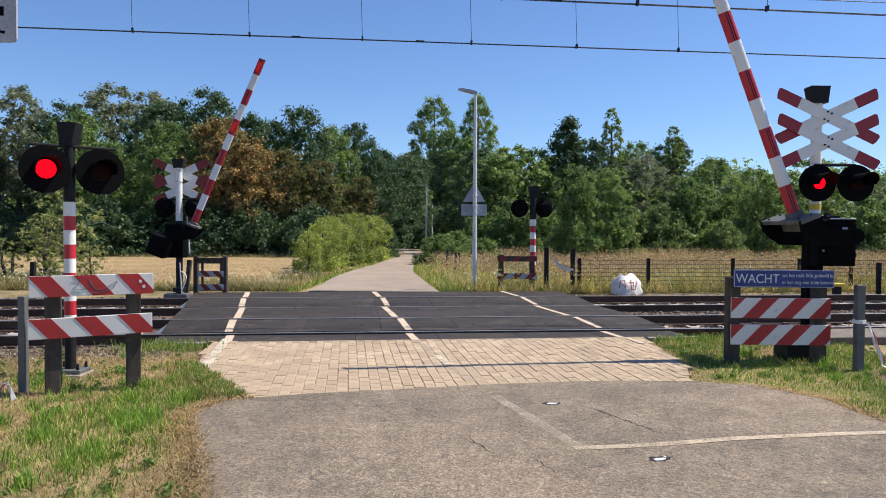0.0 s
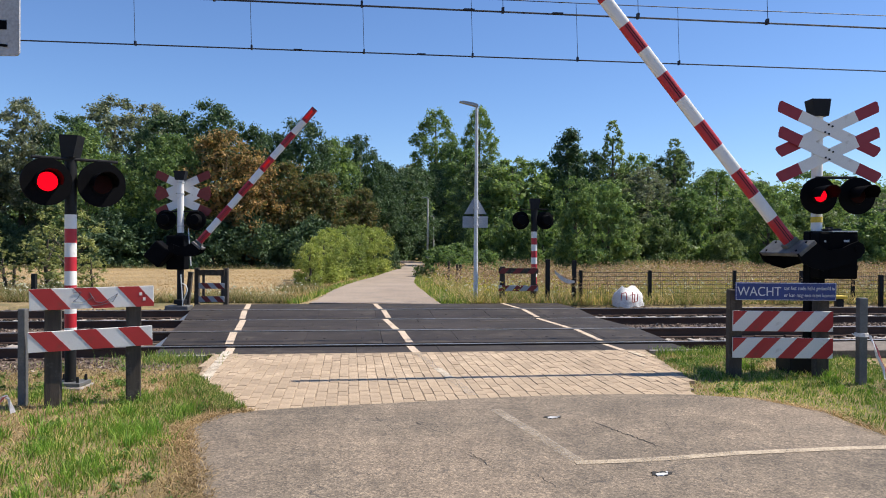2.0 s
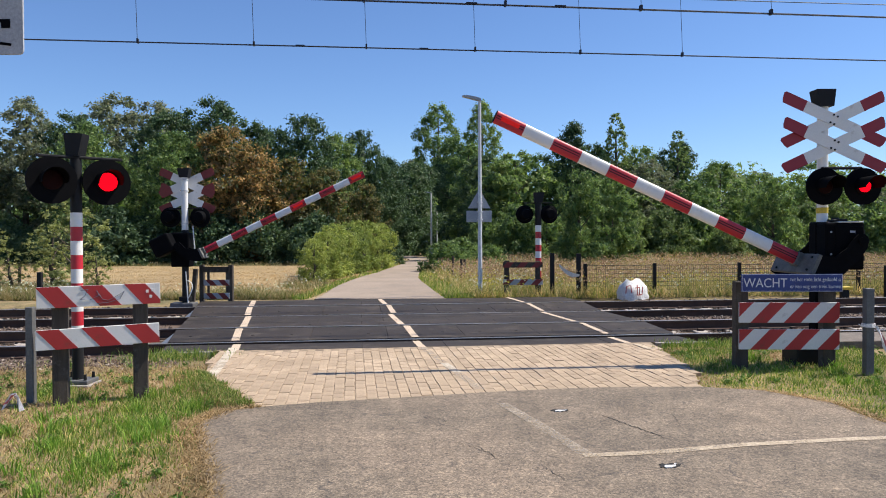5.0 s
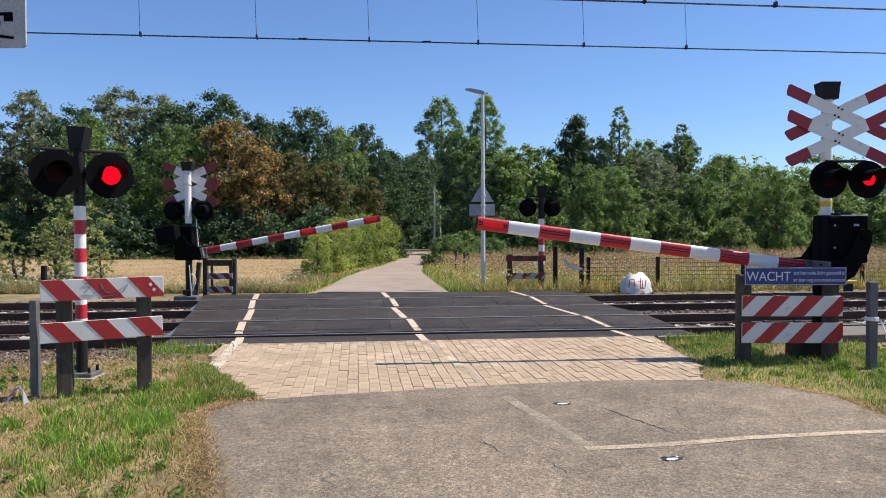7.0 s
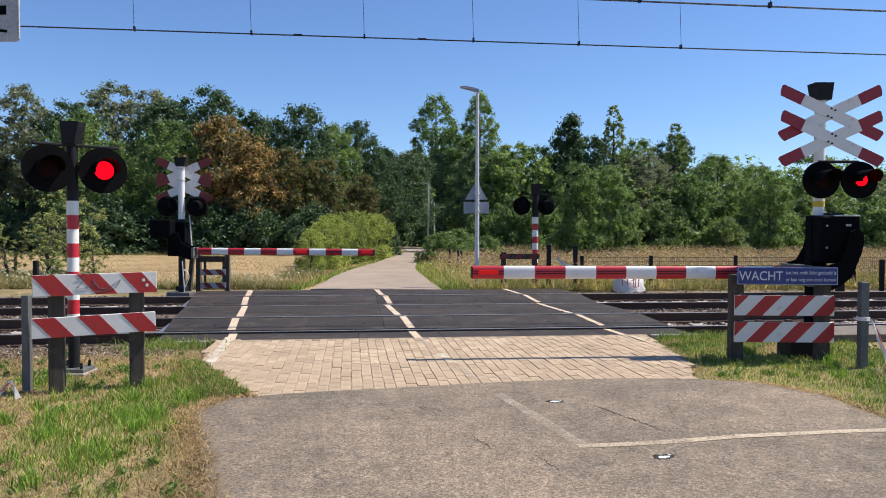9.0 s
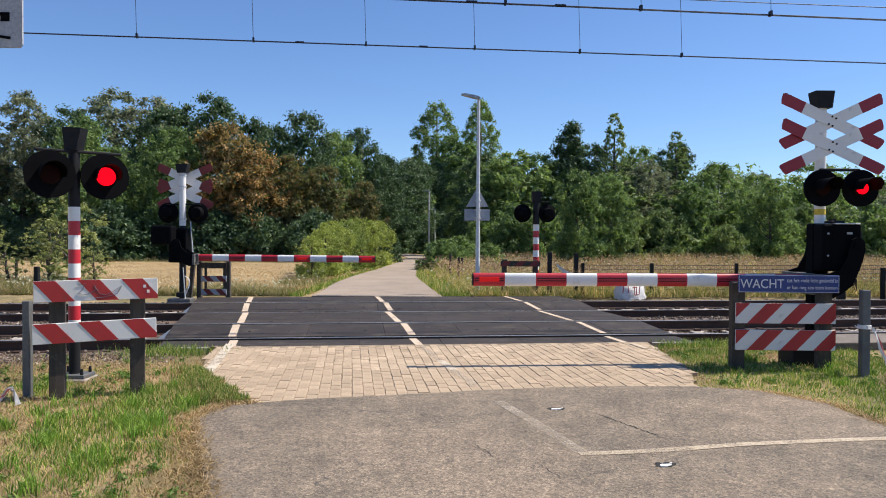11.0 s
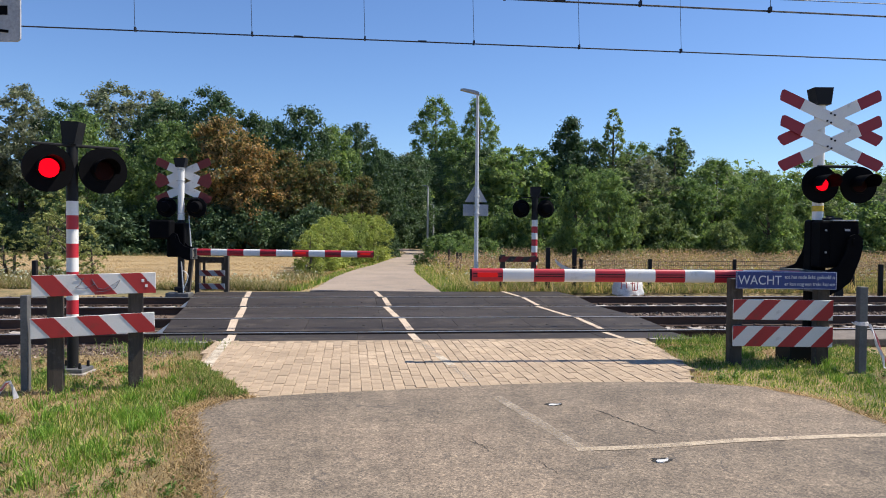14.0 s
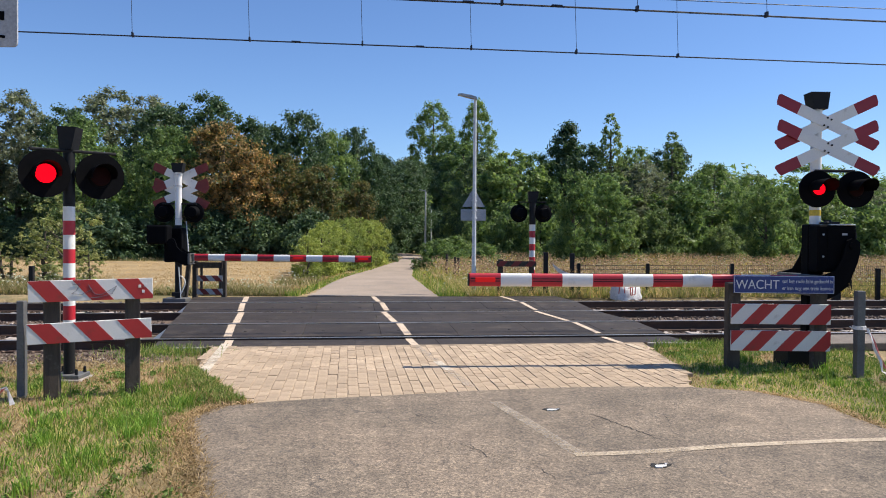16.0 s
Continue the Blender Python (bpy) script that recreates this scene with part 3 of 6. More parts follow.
def build_crossing():
    deck = empty("crossing_deck", Matrix.Identity(4), "dark rubber level crossing deck with cream lane lines", "level crossing")
    tagged(deck, kind="structure")
    strips = [(10.27, 11.065), (11.245, 12.515), (12.665, 13.40), (13.408, 14.16), (14.168, 14.905), (15.055, 16.345), (16.495, 17.38), (17.388, 18.28)]
    for k, (na, nb) in enumerate(strips):
        s = left_end(na) - (0.3 if k % 2 else 0.0)
        step = 1.2
        cuts = [left_end(na)] + [c for c in np.arange(math.ceil(s / step) * step + (0.4 if k % 2 else 0), right_end(na) - 0.2, step) if c > left_end(na) + 0.25] + [right_end(na)]
        for a, b in zip(cuts, cuts[1:]):
            first, last = a == cuts[0], b == cuts[-1]
            bm = B()
            qa = left_end(nb) if first else a + 0.001
            qb = right_end(nb) if last else b - 0.001
            pl = [(a + (0 if first else 0.001), na), (b - (0 if last else 0.001), na), (qb, nb), (qa, nb)]
            dz = random.uniform(-0.0015, 0.0015) - (0.028 if k == 0 else 0.0)
            lo = [bm.verts.new((*T(s_, n_), -0.16)) for s_, n_ in pl]
            hi = [bm.verts.new((*T(s_, n_), deck_z(n_) + dz - 0.006)) for s_, n_ in pl]
            c = [sum(p[0] for p in pl) / 4, sum(p[1] for p in pl) / 4]
            top = []
            for s_, n_ in pl:
                ds, dn = c[0] - s_, c[1] - n_
                top.append(bm.verts.new((*T(s_ + math.copysign(0.003, ds), n_ + math.copysign(0.008, dn)), deck_z(n_) + dz)))
            bm.faces.new(top)
            for i in range(4):
                j = (i + 1) % 4
                bm.faces.new((lo[i], lo[j], hi[j], hi[i]))
                bm.faces.new((hi[i], hi[j], top[j], top[i]))
            pan = part("panel", bm, RUBBER, deck)
            if k in (1, 2, 5) and b - a > 0.8:
                for f in (0.25, 0.75):
                    sx, nx = a + (b - a) * f, na + (nb - na) * 0.4
                    hx, hy = T(sx, nx)
                    part("lifting_hole", cyl(B(), (hx, hy, deck_z(nx) - 0.02), (hx, hy, deck_z(nx) + 0.004), 0.026, 0.026, 10), GROOVE, pan)
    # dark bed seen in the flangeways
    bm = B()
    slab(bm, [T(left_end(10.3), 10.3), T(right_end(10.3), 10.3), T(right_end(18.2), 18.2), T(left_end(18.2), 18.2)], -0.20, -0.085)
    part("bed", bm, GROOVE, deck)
    # concrete edge beam at the near side, and pale deflector plates at the ends
    bm = B()
    slab(bm, [T(left_end(10.2) - 0.05, 10.18), T(right_end(10.2) + 0.1, 10.18), T(right_end(10.2) + 0.1, 10.262), T(left_end(10.2) - 0.05, 10.262)], -0.2, -0.02)
    part("edge_beam", bm, CONCRETE, deck, "grey concrete edge beam")
    for n0, n1 in ((11.35, 12.35), (15.2, 16.2)):
        for side in (-1, 1):
            e = left_end if side < 0 else right_end
            bm = B()
            a0, a1 = e(n0), e(n1)
            v = [(*T(a0, n0), deck_z(n0) - 0.02), (*T(a1, n1), deck_z(n1) - 0.02), (*T(a1 + side * 0.2, n1 - 0.1), -0.165), (*T(a0 + side * 0.2, n0 + 0.1), -0.165)]
            up = [bm.verts.new(p) for p in v]
            dn = [bm.verts.new((p[0], p[1], p[2] - 0.012)) for p in v]
            bm.faces.new(up)
            bm.faces.new(list(reversed(dn)))
            for i in range(4):
                bm.faces.new((up[i], dn[i], dn[(i + 1) % 4], up[(i + 1) % 4]))
            part("deflector_plate", bm, SIGN_GREY, deck, "pale sloping end plate")
    # lane lines across the deck, strip by strip
    gaps = [(10.29, 11.07), (11.23, 12.51), (12.67, 14.90), (15.06, 16.34), (16.50, 18.26)]
    lines = [((-3.03, 10.29), (-4.85, 18.23), 0.118, (0.02, -0.02, 0.03, 0.0, 0.02)), ((-0.39, 10.38), (-1.76, 18.43), 0.112, (0.0, 0.02, -0.04, 0.05, 0.0)),
             ((2.64, 10.45), (1.43, 18.82), 0.095, (0.0, 0.02, -0.03, 0.04, 0.0))]
    for (xa, ya), (xb, yb), w, jog in lines:
        sa, na = CS * xa + SN * ya, across(xa, ya)
        sb, nb = CS * xb + SN * yb, across(xb, yb)
        for (g0, g1), j in zip(gaps, jog):
            bm = B()
            m0, m1 = g0 + 0.02, g1 - 0.02
            rows = []
            for q in range(5):
                n_ = m0 + (m1 - m0) * q / 4
                s_ = sa + (sb - sa) * (n_ - na) / (nb - na) + j
                rows.append([bm.verts.new((*T(s_ + k * w / 2, n_), deck_z(n_) + (0.005 if g0 > 11 else -0.022))) for k in (-1, 1)])
            for r, q in zip(rows, rows[1:]):
                bm.faces.new((r[0], r[1], q[1], q[0]))
            part("lane_line", bm, LINE_CREAM, deck, "worn cream lane line")


def build_pavers():
    bed = [(-3.12, 10.0), (-2.95, 9.0), (-2.62, 7.7), (-2.1, 7.0)] + list(FRONT) + [(2.79, 8.35), (2.83, 9.35), (2.9, 10.6)]
    bed += [T(4.2, 10.175), T(-2.0, 10.175)]
    bm = slab(B(), bed, -0.15, -0.0055)
    bmesh.ops.triangulate(bm, faces=[f for f in bm.faces if len(f.verts) > 4])
    pv = tagged(new("pavement", finish(bm, "pavement", JOINT)), "sandy paved strip of small buff blocks before the tracks", "pavement", kind="structure")
    turn = radians(7.3)
    ct, st = math.cos(turn), math.sin(turn)
    pw, pl = 0.106, 0.205

    def paver_mesh(length):
        bm = B()
        hx, hy, c = pw / 2 - 0.0034, length / 2 - 0.0022, 0.0022
        lo = [bm.verts.new((x, y, -0.05)) for x, y in ((-hx, -hy), (hx, -hy), (hx, hy), (-hx, hy))]
        md = [bm.verts.new((x, y, -0.004)) for x, y in ((-hx, -hy), (hx, -hy), (hx, hy), (-hx, hy))]
        tp = [bm.verts.new((x, y, 0)) for x, y in ((-hx + c, -hy + c), (hx - c, -hy + c), (hx - c, hy - c), (-hx + c, hy - c))]
        bm.faces.new(tp)
        for i in range(4):
            j = (i + 1) % 4
            bm.faces.new((lo[i], lo[j], md[j], md[i]))
            bm.faces.new((md[i], md[j], tp[j], tp[i]))
        return finish(bm, "paver", PAVER)

    me = paver_mesh(pl)
    inside = []
    for i in range(-90, 91):
        for j in range(-10, 36):
            u, v = i * pw, 6.0 + (j + (0.5 if i % 2 else 0.0)) * pl
            x, y = ct * u - st * v + 0.9, st * u + ct * v
            if across(x, y) > 10.075 or y < front_y(x) - 0.09 or y < 6.5:
                continue
            le = edge_x(LEFT_EDGE, y) - 0.05 if y > 7.7 else -2.66 + (7.7 - y) * 0.7
            if x < le or x > edge_x(RIGHT_EDGE, max(y, 7.5)) + 0.02:
                continue
            inside.append((x, y))
    inside.sort(key=lambda p: p[1])
    vs, fs = [], []
    base = [v.co.copy() for v in me.vertices]
    polys = [tuple(p.vertices) for p in me.polygons]
    for k, (x, y) in enumerate(inside):
        m = Matrix.Translation((x + random.uniform(-0.0045, 0.0045), y + random.uniform(-0.004, 0.004), random.uniform(-0.003, 0.003))) @ Matrix.Rotation(turn + random.uniform(-0.012, 0.012), 4, "Z") @ Matrix.Rotation(random.uniform(-0.012, 0.012), 4, "X")
        if k < 300:
            share("paver", me, pv, m)
        else:
            o = len(vs)
            vs += [tuple(m @ c) for c in base]
            fs += [tuple(o + q for q in p) for p in polys]
    rest = new("pavers", mesh_np("pavers", vs, fs, PAVER_FIELD))
    rest.parent = pv
    tagged(rest, kind="stuff")
    # pale kerb stones that carry on the right lane line
    for k in range(3):
        kx, ky = 2.635 + 0.028 * k, 10.26 - 0.155 * k
        part("kerb_stone", box(B(), -0.05, 0.05, -0.07, 0.07, -0.05, 0.012, 0.006, pose(kx, ky, 0, 0, 0, 10)), LINE_STONE, pv, "pale painted kerb stone")
    # border line painted on the left edge of the pavers
    for (xa, ya), (xb, yb), w in (((-2.60, 7.95), (-2.98, 10.12), 0.12), ((0.30, 7.3), (-0.37, 10.1), 0.10)):
        for q in range(9):
            f0, f1 = q / 9, (q + 0.93) / 9
            bm = B()
            pts = []
            for fr in (f0, f1):
                x, y = xa + (xb - xa) * fr, ya + (yb - ya) * fr
                pts.append([(x - w / 2, y), (x + w / 2, y)])
            bm.faces.new([bm.verts.new((*p, 0.006)) for p in (pts[0][0], pts[0][1], pts[1][1], pts[1][0])])
            part("edge_line", bm, LINE_BRICK if w > 0.105 or q in (3, 4) else LINE_GHOST, pv, "worn white paint on the pavers")


def paver_field_material():
    m = PAVER.copy()
    m.name = "paver_field"
    nt = m.node_tree
    b = nt.nodes["Principled BSDF"]
    src = b.inputs["Base Color"].links[0].from_socket
    geo = nt.nodes.new("ShaderNodeNewGeometry")
    v = ramp(nt, geo.outputs["Random Per Island"], [(0, (0.84, 0.84, 0.84)), (1, (1.1, 1.1, 1.1))])
    nt.links.new(mix(nt, 1.0, src, v, "MULTIPLY"), b.inputs["Base Color"])
    return m


PAVER_FIELD = paver_field_material()


# ---------------------------------------------------------------- signals, barriers, signs
LAMPS = []


def signal_head(thing, x, y, z, r, turn, which, lens_r=0.105, keyed=True, lit_r=0.103, reach=0.20):
    """One round flashing head that faces -Y before the turn; which: 0 or 1, the phase in which it flashes."""
    bm = B()
    cyl(bm, (0, 0, 0), (0, 0.03, 0), r, r, 40)
    cyl(bm, (0, 0.03, 0), (0, 0.05, 0), r, r * 0.72, 40)
    cyl(bm, (0, 0.05, 0), (0, 0.19, 0), r * 0.66, r * 0.5, 28)
    m = pose(x, y, z, 0, 0, turn)
    head = part("head", bm, HOUSING, thing, "round black signal backboard", m)
    bm = B()
    cyl(bm, (0, -0.012, 0), (0, 0.001, 0), lens_r + 0.012, lens_r + 0.016, 32)
    part("bezel", bm, HOUSING, head)
    bm = B()
    cyl(bm, (0, -0.018, 0), (0, -0.010, 0), lens_r * 0.86, lens_r, 32)
    part("lens", bm, LENS, head, "dark red unlit lens")
    bm = B()
    hr, seg = lens_r + 0.012, 22
    rows = []
    for i in range(seg + 1):
        a = radians(-14 + 208 * i / seg)
        long = reach * (0.72 + 0.28 * max(0.0, math.sin(a)) ** 0.5)
        rows.append([bm.verts.new((k * math.cos(a), yy, k * math.sin(a))) for k, yy in ((hr, 0.0), (hr * 1.02, -long), (hr * 1.02 + 0.006, -long), (hr + 0.006, 0.0))])
    for p, q in zip(rows, rows[1:]):
        for i in range(4):
            bm.faces.new((p[i], p[(i + 1) % 4], q[(i + 1) % 4], q[i]))
    for p in (rows[0], rows[-1]):
        bm.faces.new(p)
    part("hood", bm, HOUSING, head, "black lamp hood")
    if keyed:
        bm = B()
        cyl(bm, (0, -0.006, 0), (0, 0.006, 0), lit_r, lit_r, 32)
        lamp = part("lamp", bm, LIT, head, "lit red flashing lamp")
        LAMPS.append((lamp, which))


def striped_post(thing, r, z0, z1, zs, step, first_white=True, name="post"):
    """A round post, black below zs and striped white and red from zs to z1."""
    post = part(name, cyl(B(), (0, 0, z0), (0, 0, z1), r, r, 24), BLACK, thing, "black post with red and white bands", smooth=True)
    z, k = z1, 0
    while z - step > zs - 0.01:
        bm = cyl(B(), (0, 0, z - step), (0, 0, z), r + 0.003, r + 0.003, 24)
        white = (k % 2 == 0) == first_white
        part("band", bm, WHITE if white else RED, post, "white band" if white else "red band", smooth=True)
        z -= step
        k += 1
    return post


def crossbuck(thing, x, y, z, half, width, angle, drop, face=-1, ends=None):
    """Two St Andrew's crosses one above the other; face -1 shows the painted side to -Y."""
    for c in (0, 1):
        for k in (-1, 1):
            yy = y + face * (0.010 * (c * 2 + (k > 0)) + 0.006)
            m = pose(x, yy, z - c * drop, 0, k * angle, 0)
            w, e = width / 2, 0.022
            inner = half * 0.57
            bm = slab(B(), [(-inner, -w), (inner, -w), (inner, w), (-inner, w)], -0.004, 0.004, "Y")
            blade = part("blade", bm, WHITE, thing, "white blade of the cross with red ends", m)
            for sgn in (-1, 1):
                poly = [(sgn * inner, -w), (sgn * (half - e), -w), (sgn * half, -w + 2 * e), (sgn * (half + 0.012), w - e), (sgn * (half - 0.4 * e), w), (sgn * inner, w)]
                part("red_end", slab(B(), poly, -0.004, 0.004, "Y"), ends or RED_DARK, blade, "dark red blade end")
            for bx, bz in ((-0.025, 0.05), (0.025, 0.05), (-0.025, -0.05), (0.025, -0.05)):
                if k > 0:
                    part("bolt", cyl(B(), (bx, face * 0.004, bz), (bx, face * 0.014, bz), 0.012, 0.012, 8), BLACK, blade)


def build_near_left_signal():
    s = empty("crossing_signal", pose(-3.94, 7.75, 0), "black crossing signal with flashing red lights on a striped post", "crossing signal", "crossing signals")
    striped_post(s, 0.056, 0.02, 1.79, 0.36, 0.149)
    part("neck", cyl(B(), (0, 0, 1.79), (0, 0, 2.40), 0.058, 0.058, 20), BLACK, s, smooth=True)
    bm = B()
    box(bm, -0.42, 0.42, -0.025, 0.025, 2.355, 2.385, 0.008, pose(0.05, 0, 0, 0, 0, 40))
    part("crossbar", bm, BLACK, s)
    bm = B()
    slab(bm, [(-0.062, 2.385), (0.062, 2.385), (0.112, 2.615), (-0.088, 2.625)], -0.08, 0.08, "Y")
    part("bell_box", bm, BLACK, s, "black tapered bell housing")
    for k, which in ((-1, 0), (1, 1)):
        signal_head(s, k * 0.262 * math.cos(radians(40)) * 1.02 + 0.075, k * 0.262 * math.sin(radians(40)) - 0.06, 2.118, 0.243, 40, which, lit_r=0.097, reach=0.23)
    bm = box(B(), -0.15, 0.16, -0.13, 0.13, -0.01, 0.03, 0.006)
    part("base_plate", bm, GREY_POST, s, "grey steel base plate")
    for bx in (-0.115, 0.12):
        for by in (-0.09, 0.09):
            part("bolt", cyl(B(), (bx, by, 0.03), (bx, by, 0.09), 0.018, 0.014, 8), BLACK, s)
    part("foundation", box(B(), -0.17, 0.18, -0.16, 0.16, -0.35, -0.012, 0.01), CONCRETE, s, "concrete footing")


def boom(thing, px, py, pz, drop, start, tip, seg, height, side, lamps, cheeks):
    """The boom turns about a pivot in its machine; side -1 points to -X, 1 to +X. Returned as the part that moves."""
    lo, hi = cheeks
    hub = part("boom", cyl(B(), (0, lo, 0), (0, hi, 0), 0.05, 0.05, 20), BLACK, thing, "red and white boom with its black yoke", pose(px, py, pz))
    yoke = [(0.02, 0.06), (-0.02, 0.095), (-0.07, 0.105), (-0.13, 0.08), (-0.16, 0.0), (-0.19, -drop * 0.30), (-0.28, 0.14 - drop), (-0.40, 0.10 - drop), (-start, 0.09 - drop), (-start, -0.17 - drop),
            (-0.36, -0.19 - drop), (-0.24, -0.13 - drop), (-0.12, -0.04 - drop), (-0.06, 0.10 - drop), (0.0, -0.18), (0.03, -0.04)]
    yoke = [(-side * x, z) for x, z in yoke]
    for y0 in (lo - 0.03, hi):
        cheek = part("yoke", slab(B(), yoke, y0, y0 + 0.03, "Y"), HOUSING, hub, "black curved yoke arm")
        part("boss", cyl(B(), (side * 0.07, y0 - 0.012, 0.02), (side * 0.07, y0 + 0.04, 0.02), 0.04, 0.04, 14), HOUSING, cheek)
    xs = sorted((side * (start - 0.05), side * (start + 0.004)))
    # plate and web are grey: sunlight on the black yoke is in their colour
    part("flange", box(B(), xs[0], xs[1], lo - 0.035, hi + 0.035, -drop - 0.165, -drop + 0.088, 0.01), YOKE_SUNLIT_GREY, hub, "weathered cross plate in sunlit grey")
    xs = sorted((side * (start - 0.22), side * (start - 0.04)))
    part("web", box(B(), xs[0], xs[1], lo + 0.005, hi - 0.005, -drop + 0.055, -drop + 0.082, 0.006), YOKE_SUNLIT_GREY, hub, "weathered top web in sunlit grey")
    xs = sorted((side * (start - 0.04), side * (start + 0.06)))
    part("clamp", box(B(), xs[0], xs[1], -0.075, 0.065, -drop - height * 0.56, -drop + height * 0.56, 0.012), YOKE_SUNLIT_GREY, hub, "grey boom clamp")
    for dz in (-0.12, 0.04):
        for yy in (lo * 0.8, hi * 0.8):
            xb = side * (start + 0.004)
            part("bolt", cyl(B(), (xb, yy, dz - drop), (xb + side * 0.014, yy, dz - drop), 0.014, 0.014, 8), BLACK, hub)
    core = part("core", box(B(), min(side * start, side * (tip - 0.01)), max(side * start, side * (tip - 0.01)), -0.035, 0.035, -drop - height * 0.35, -drop + height * 0.35), BLACK, hub)
    z, k = tip, 0
    lit = []
    while z > start + 0.05:
        a, b = z, max(z - seg, start)
        x0, x1 = sorted((side * a, side * b))
        bm = B()
        rings = []
        for xx in (x0, x1):
            ring = []
            for i in range(28):
                c, s = math.cos(i * math.tau / 28), math.sin(i * math.tau / 28)
                ring.append(bm.verts.new((xx, -0.0125 + 0.043 * math.copysign(abs(c) ** 0.75, c), -drop + height / 2 * math.copysign(abs(s) ** 0.75, s))))
            rings.append(ring)
        for i in range(28):
            j = (i + 1) % 28
            bm.faces.new((rings[0][i], rings[0][j], rings[1][j], rings[1][i]))
        red = k % 2 == 0
        part("stripe", bm, RED if red else WHITE, hub, "red stripe" if red else "white stripe", smooth=True)
        if red:
            bm = B()
            for dz in (-0.012, 0.016):
                box(bm, x0 + 0.01, x1 - 0.01, -0.0585, -0.05, -drop + dz - 0.0045, -drop + dz + 0.0045)
            part("seam", bm, BLACK, hub)
        if k in lamps:
            xm = (x0 + x1) / 2
            bm = box(B(), xm - seg * 0.32, xm + seg * 0.32, -0.064, -0.05, -drop - 0.022, -drop + 0.03, 0.004)
            part("boom_lamp", bm, LIT_SMALL, hub, "lit red boom lamp")
        z -= seg
        k += 1
    part("end_cap", box(B(), min(side * tip, side * (tip + 0.012)), max(side * tip, side * (tip + 0.012)), -0.05, 0.05, -drop - height * 0.46, -drop + height * 0.46, 0.004), BLACK, hub)
    return hub


def build_near_barrier():
    b = empty("crossing_barrier", pose(4.55, 9.0, 0), "crossing barrier machine with striped boom, double cross and flashing lights", "crossing barrier", "barriers")
    part("pole", cyl(B(), (0, 0, 1.60), (0, 0, 3.12), 0.064, 0.064, 24), WHITE, b, "white mast", smooth=True)
    part("column", box(B(), -0.118, 0.075, -0.085, 0.10, -0.06, 1.685, 0.02), HOUSING, b, "black lower mast")
    part("sticker", cyl(B(), (0.0, 0, 1.79), (0.0, 0, 1.86), 0.0665, 0.0665, 24), YELLOW, b, "yellow sticker band")
    bm = B()
    slab(bm, [(-0.075, 3.08), (0.09, 3.08), (0.115, 3.285), (-0.115, 3.285)], -0.1, 0.1, "Y")
    part("bell_box", bm, BLACK, b, "black bell housing")
    crossbuck(b, 0.085, -0.08, 2.915, 0.665, 0.138, 25.2, 0.31, -1, RED_END)
    part("bracket", box(B(), -0.02, 0.16, -0.075, -0.02, 2.90, 2.94, 0.006), GALV, b)
    for k, which in ((-0.03, 0), (0.432, 1)):
        signal_head(b, k, -0.12, 2.11, 0.222, 2, which, 0.092, True, 0.072, 0.32)
    part("crossbar", box(B(), -0.05, 0.44, -0.09, -0.05, 2.315, 2.35, 0.01), BLACK, b)
    body = part("machine_housing", box(B(), -0.12, 0.335, -0.32, -0.09, 1.115, 1.674, 0.022), HOUSING, b, "black machine housing")
    part("lid", box(B(), 0.02, 0.325, -0.325, -0.09, 1.670, 1.686, 0.006), GALV, body, "bare metal lid edge")
    part("ventilator", box(B(), -0.02, 0.15, -0.30, -0.14, 1.684, 1.712, 0.010), BLACK, body)
    part("knob", cyl(B(), (0.04, -0.22, 1.70), (0.04, -0.22, 1.732), 0.045, 0.04, 14), BLACK, body)
    part("type_plate", box(B(), 0.16, 0.222, -0.329, -0.319, 1.552, 1.577), SIGN_PANEL, body, "small grey plate")
    part("service_door", box(B(), -0.01, 0.315, -0.326, -0.319, 1.15, 1.625, 0.003), HOUSING, body)
    for z in (1.22, 1.52):
        part("hinge", cyl(B(), (0.322, -0.325, z), (0.322, -0.325, z + 0.06), 0.010, 0.010, 8), BLACK, body)
    part("latch", box(B(), 0.225, 0.27, -0.334, -0.325, 1.38, 1.394), SIGN_GREY, body)
    for z in (1.56, 1.30):
        part("bolt", cyl(B(), (-0.06, -0.332, z), (-0.06, -0.318, z), 0.012, 0.012, 8), SIGN_GREY, body)
    part("foundation", box(B(), -0.40, 0.05, -0.22, 0.2, -0.2, 0.20, 0.02), BLACK, b, "black cable box at the foot")
    arm = boom(b, 0.29, 0.0, 1.41, 0.420, 0.48, 4.552, 0.3668, 0.154, -1, (0,), (-0.345, 0.48))
    return arm


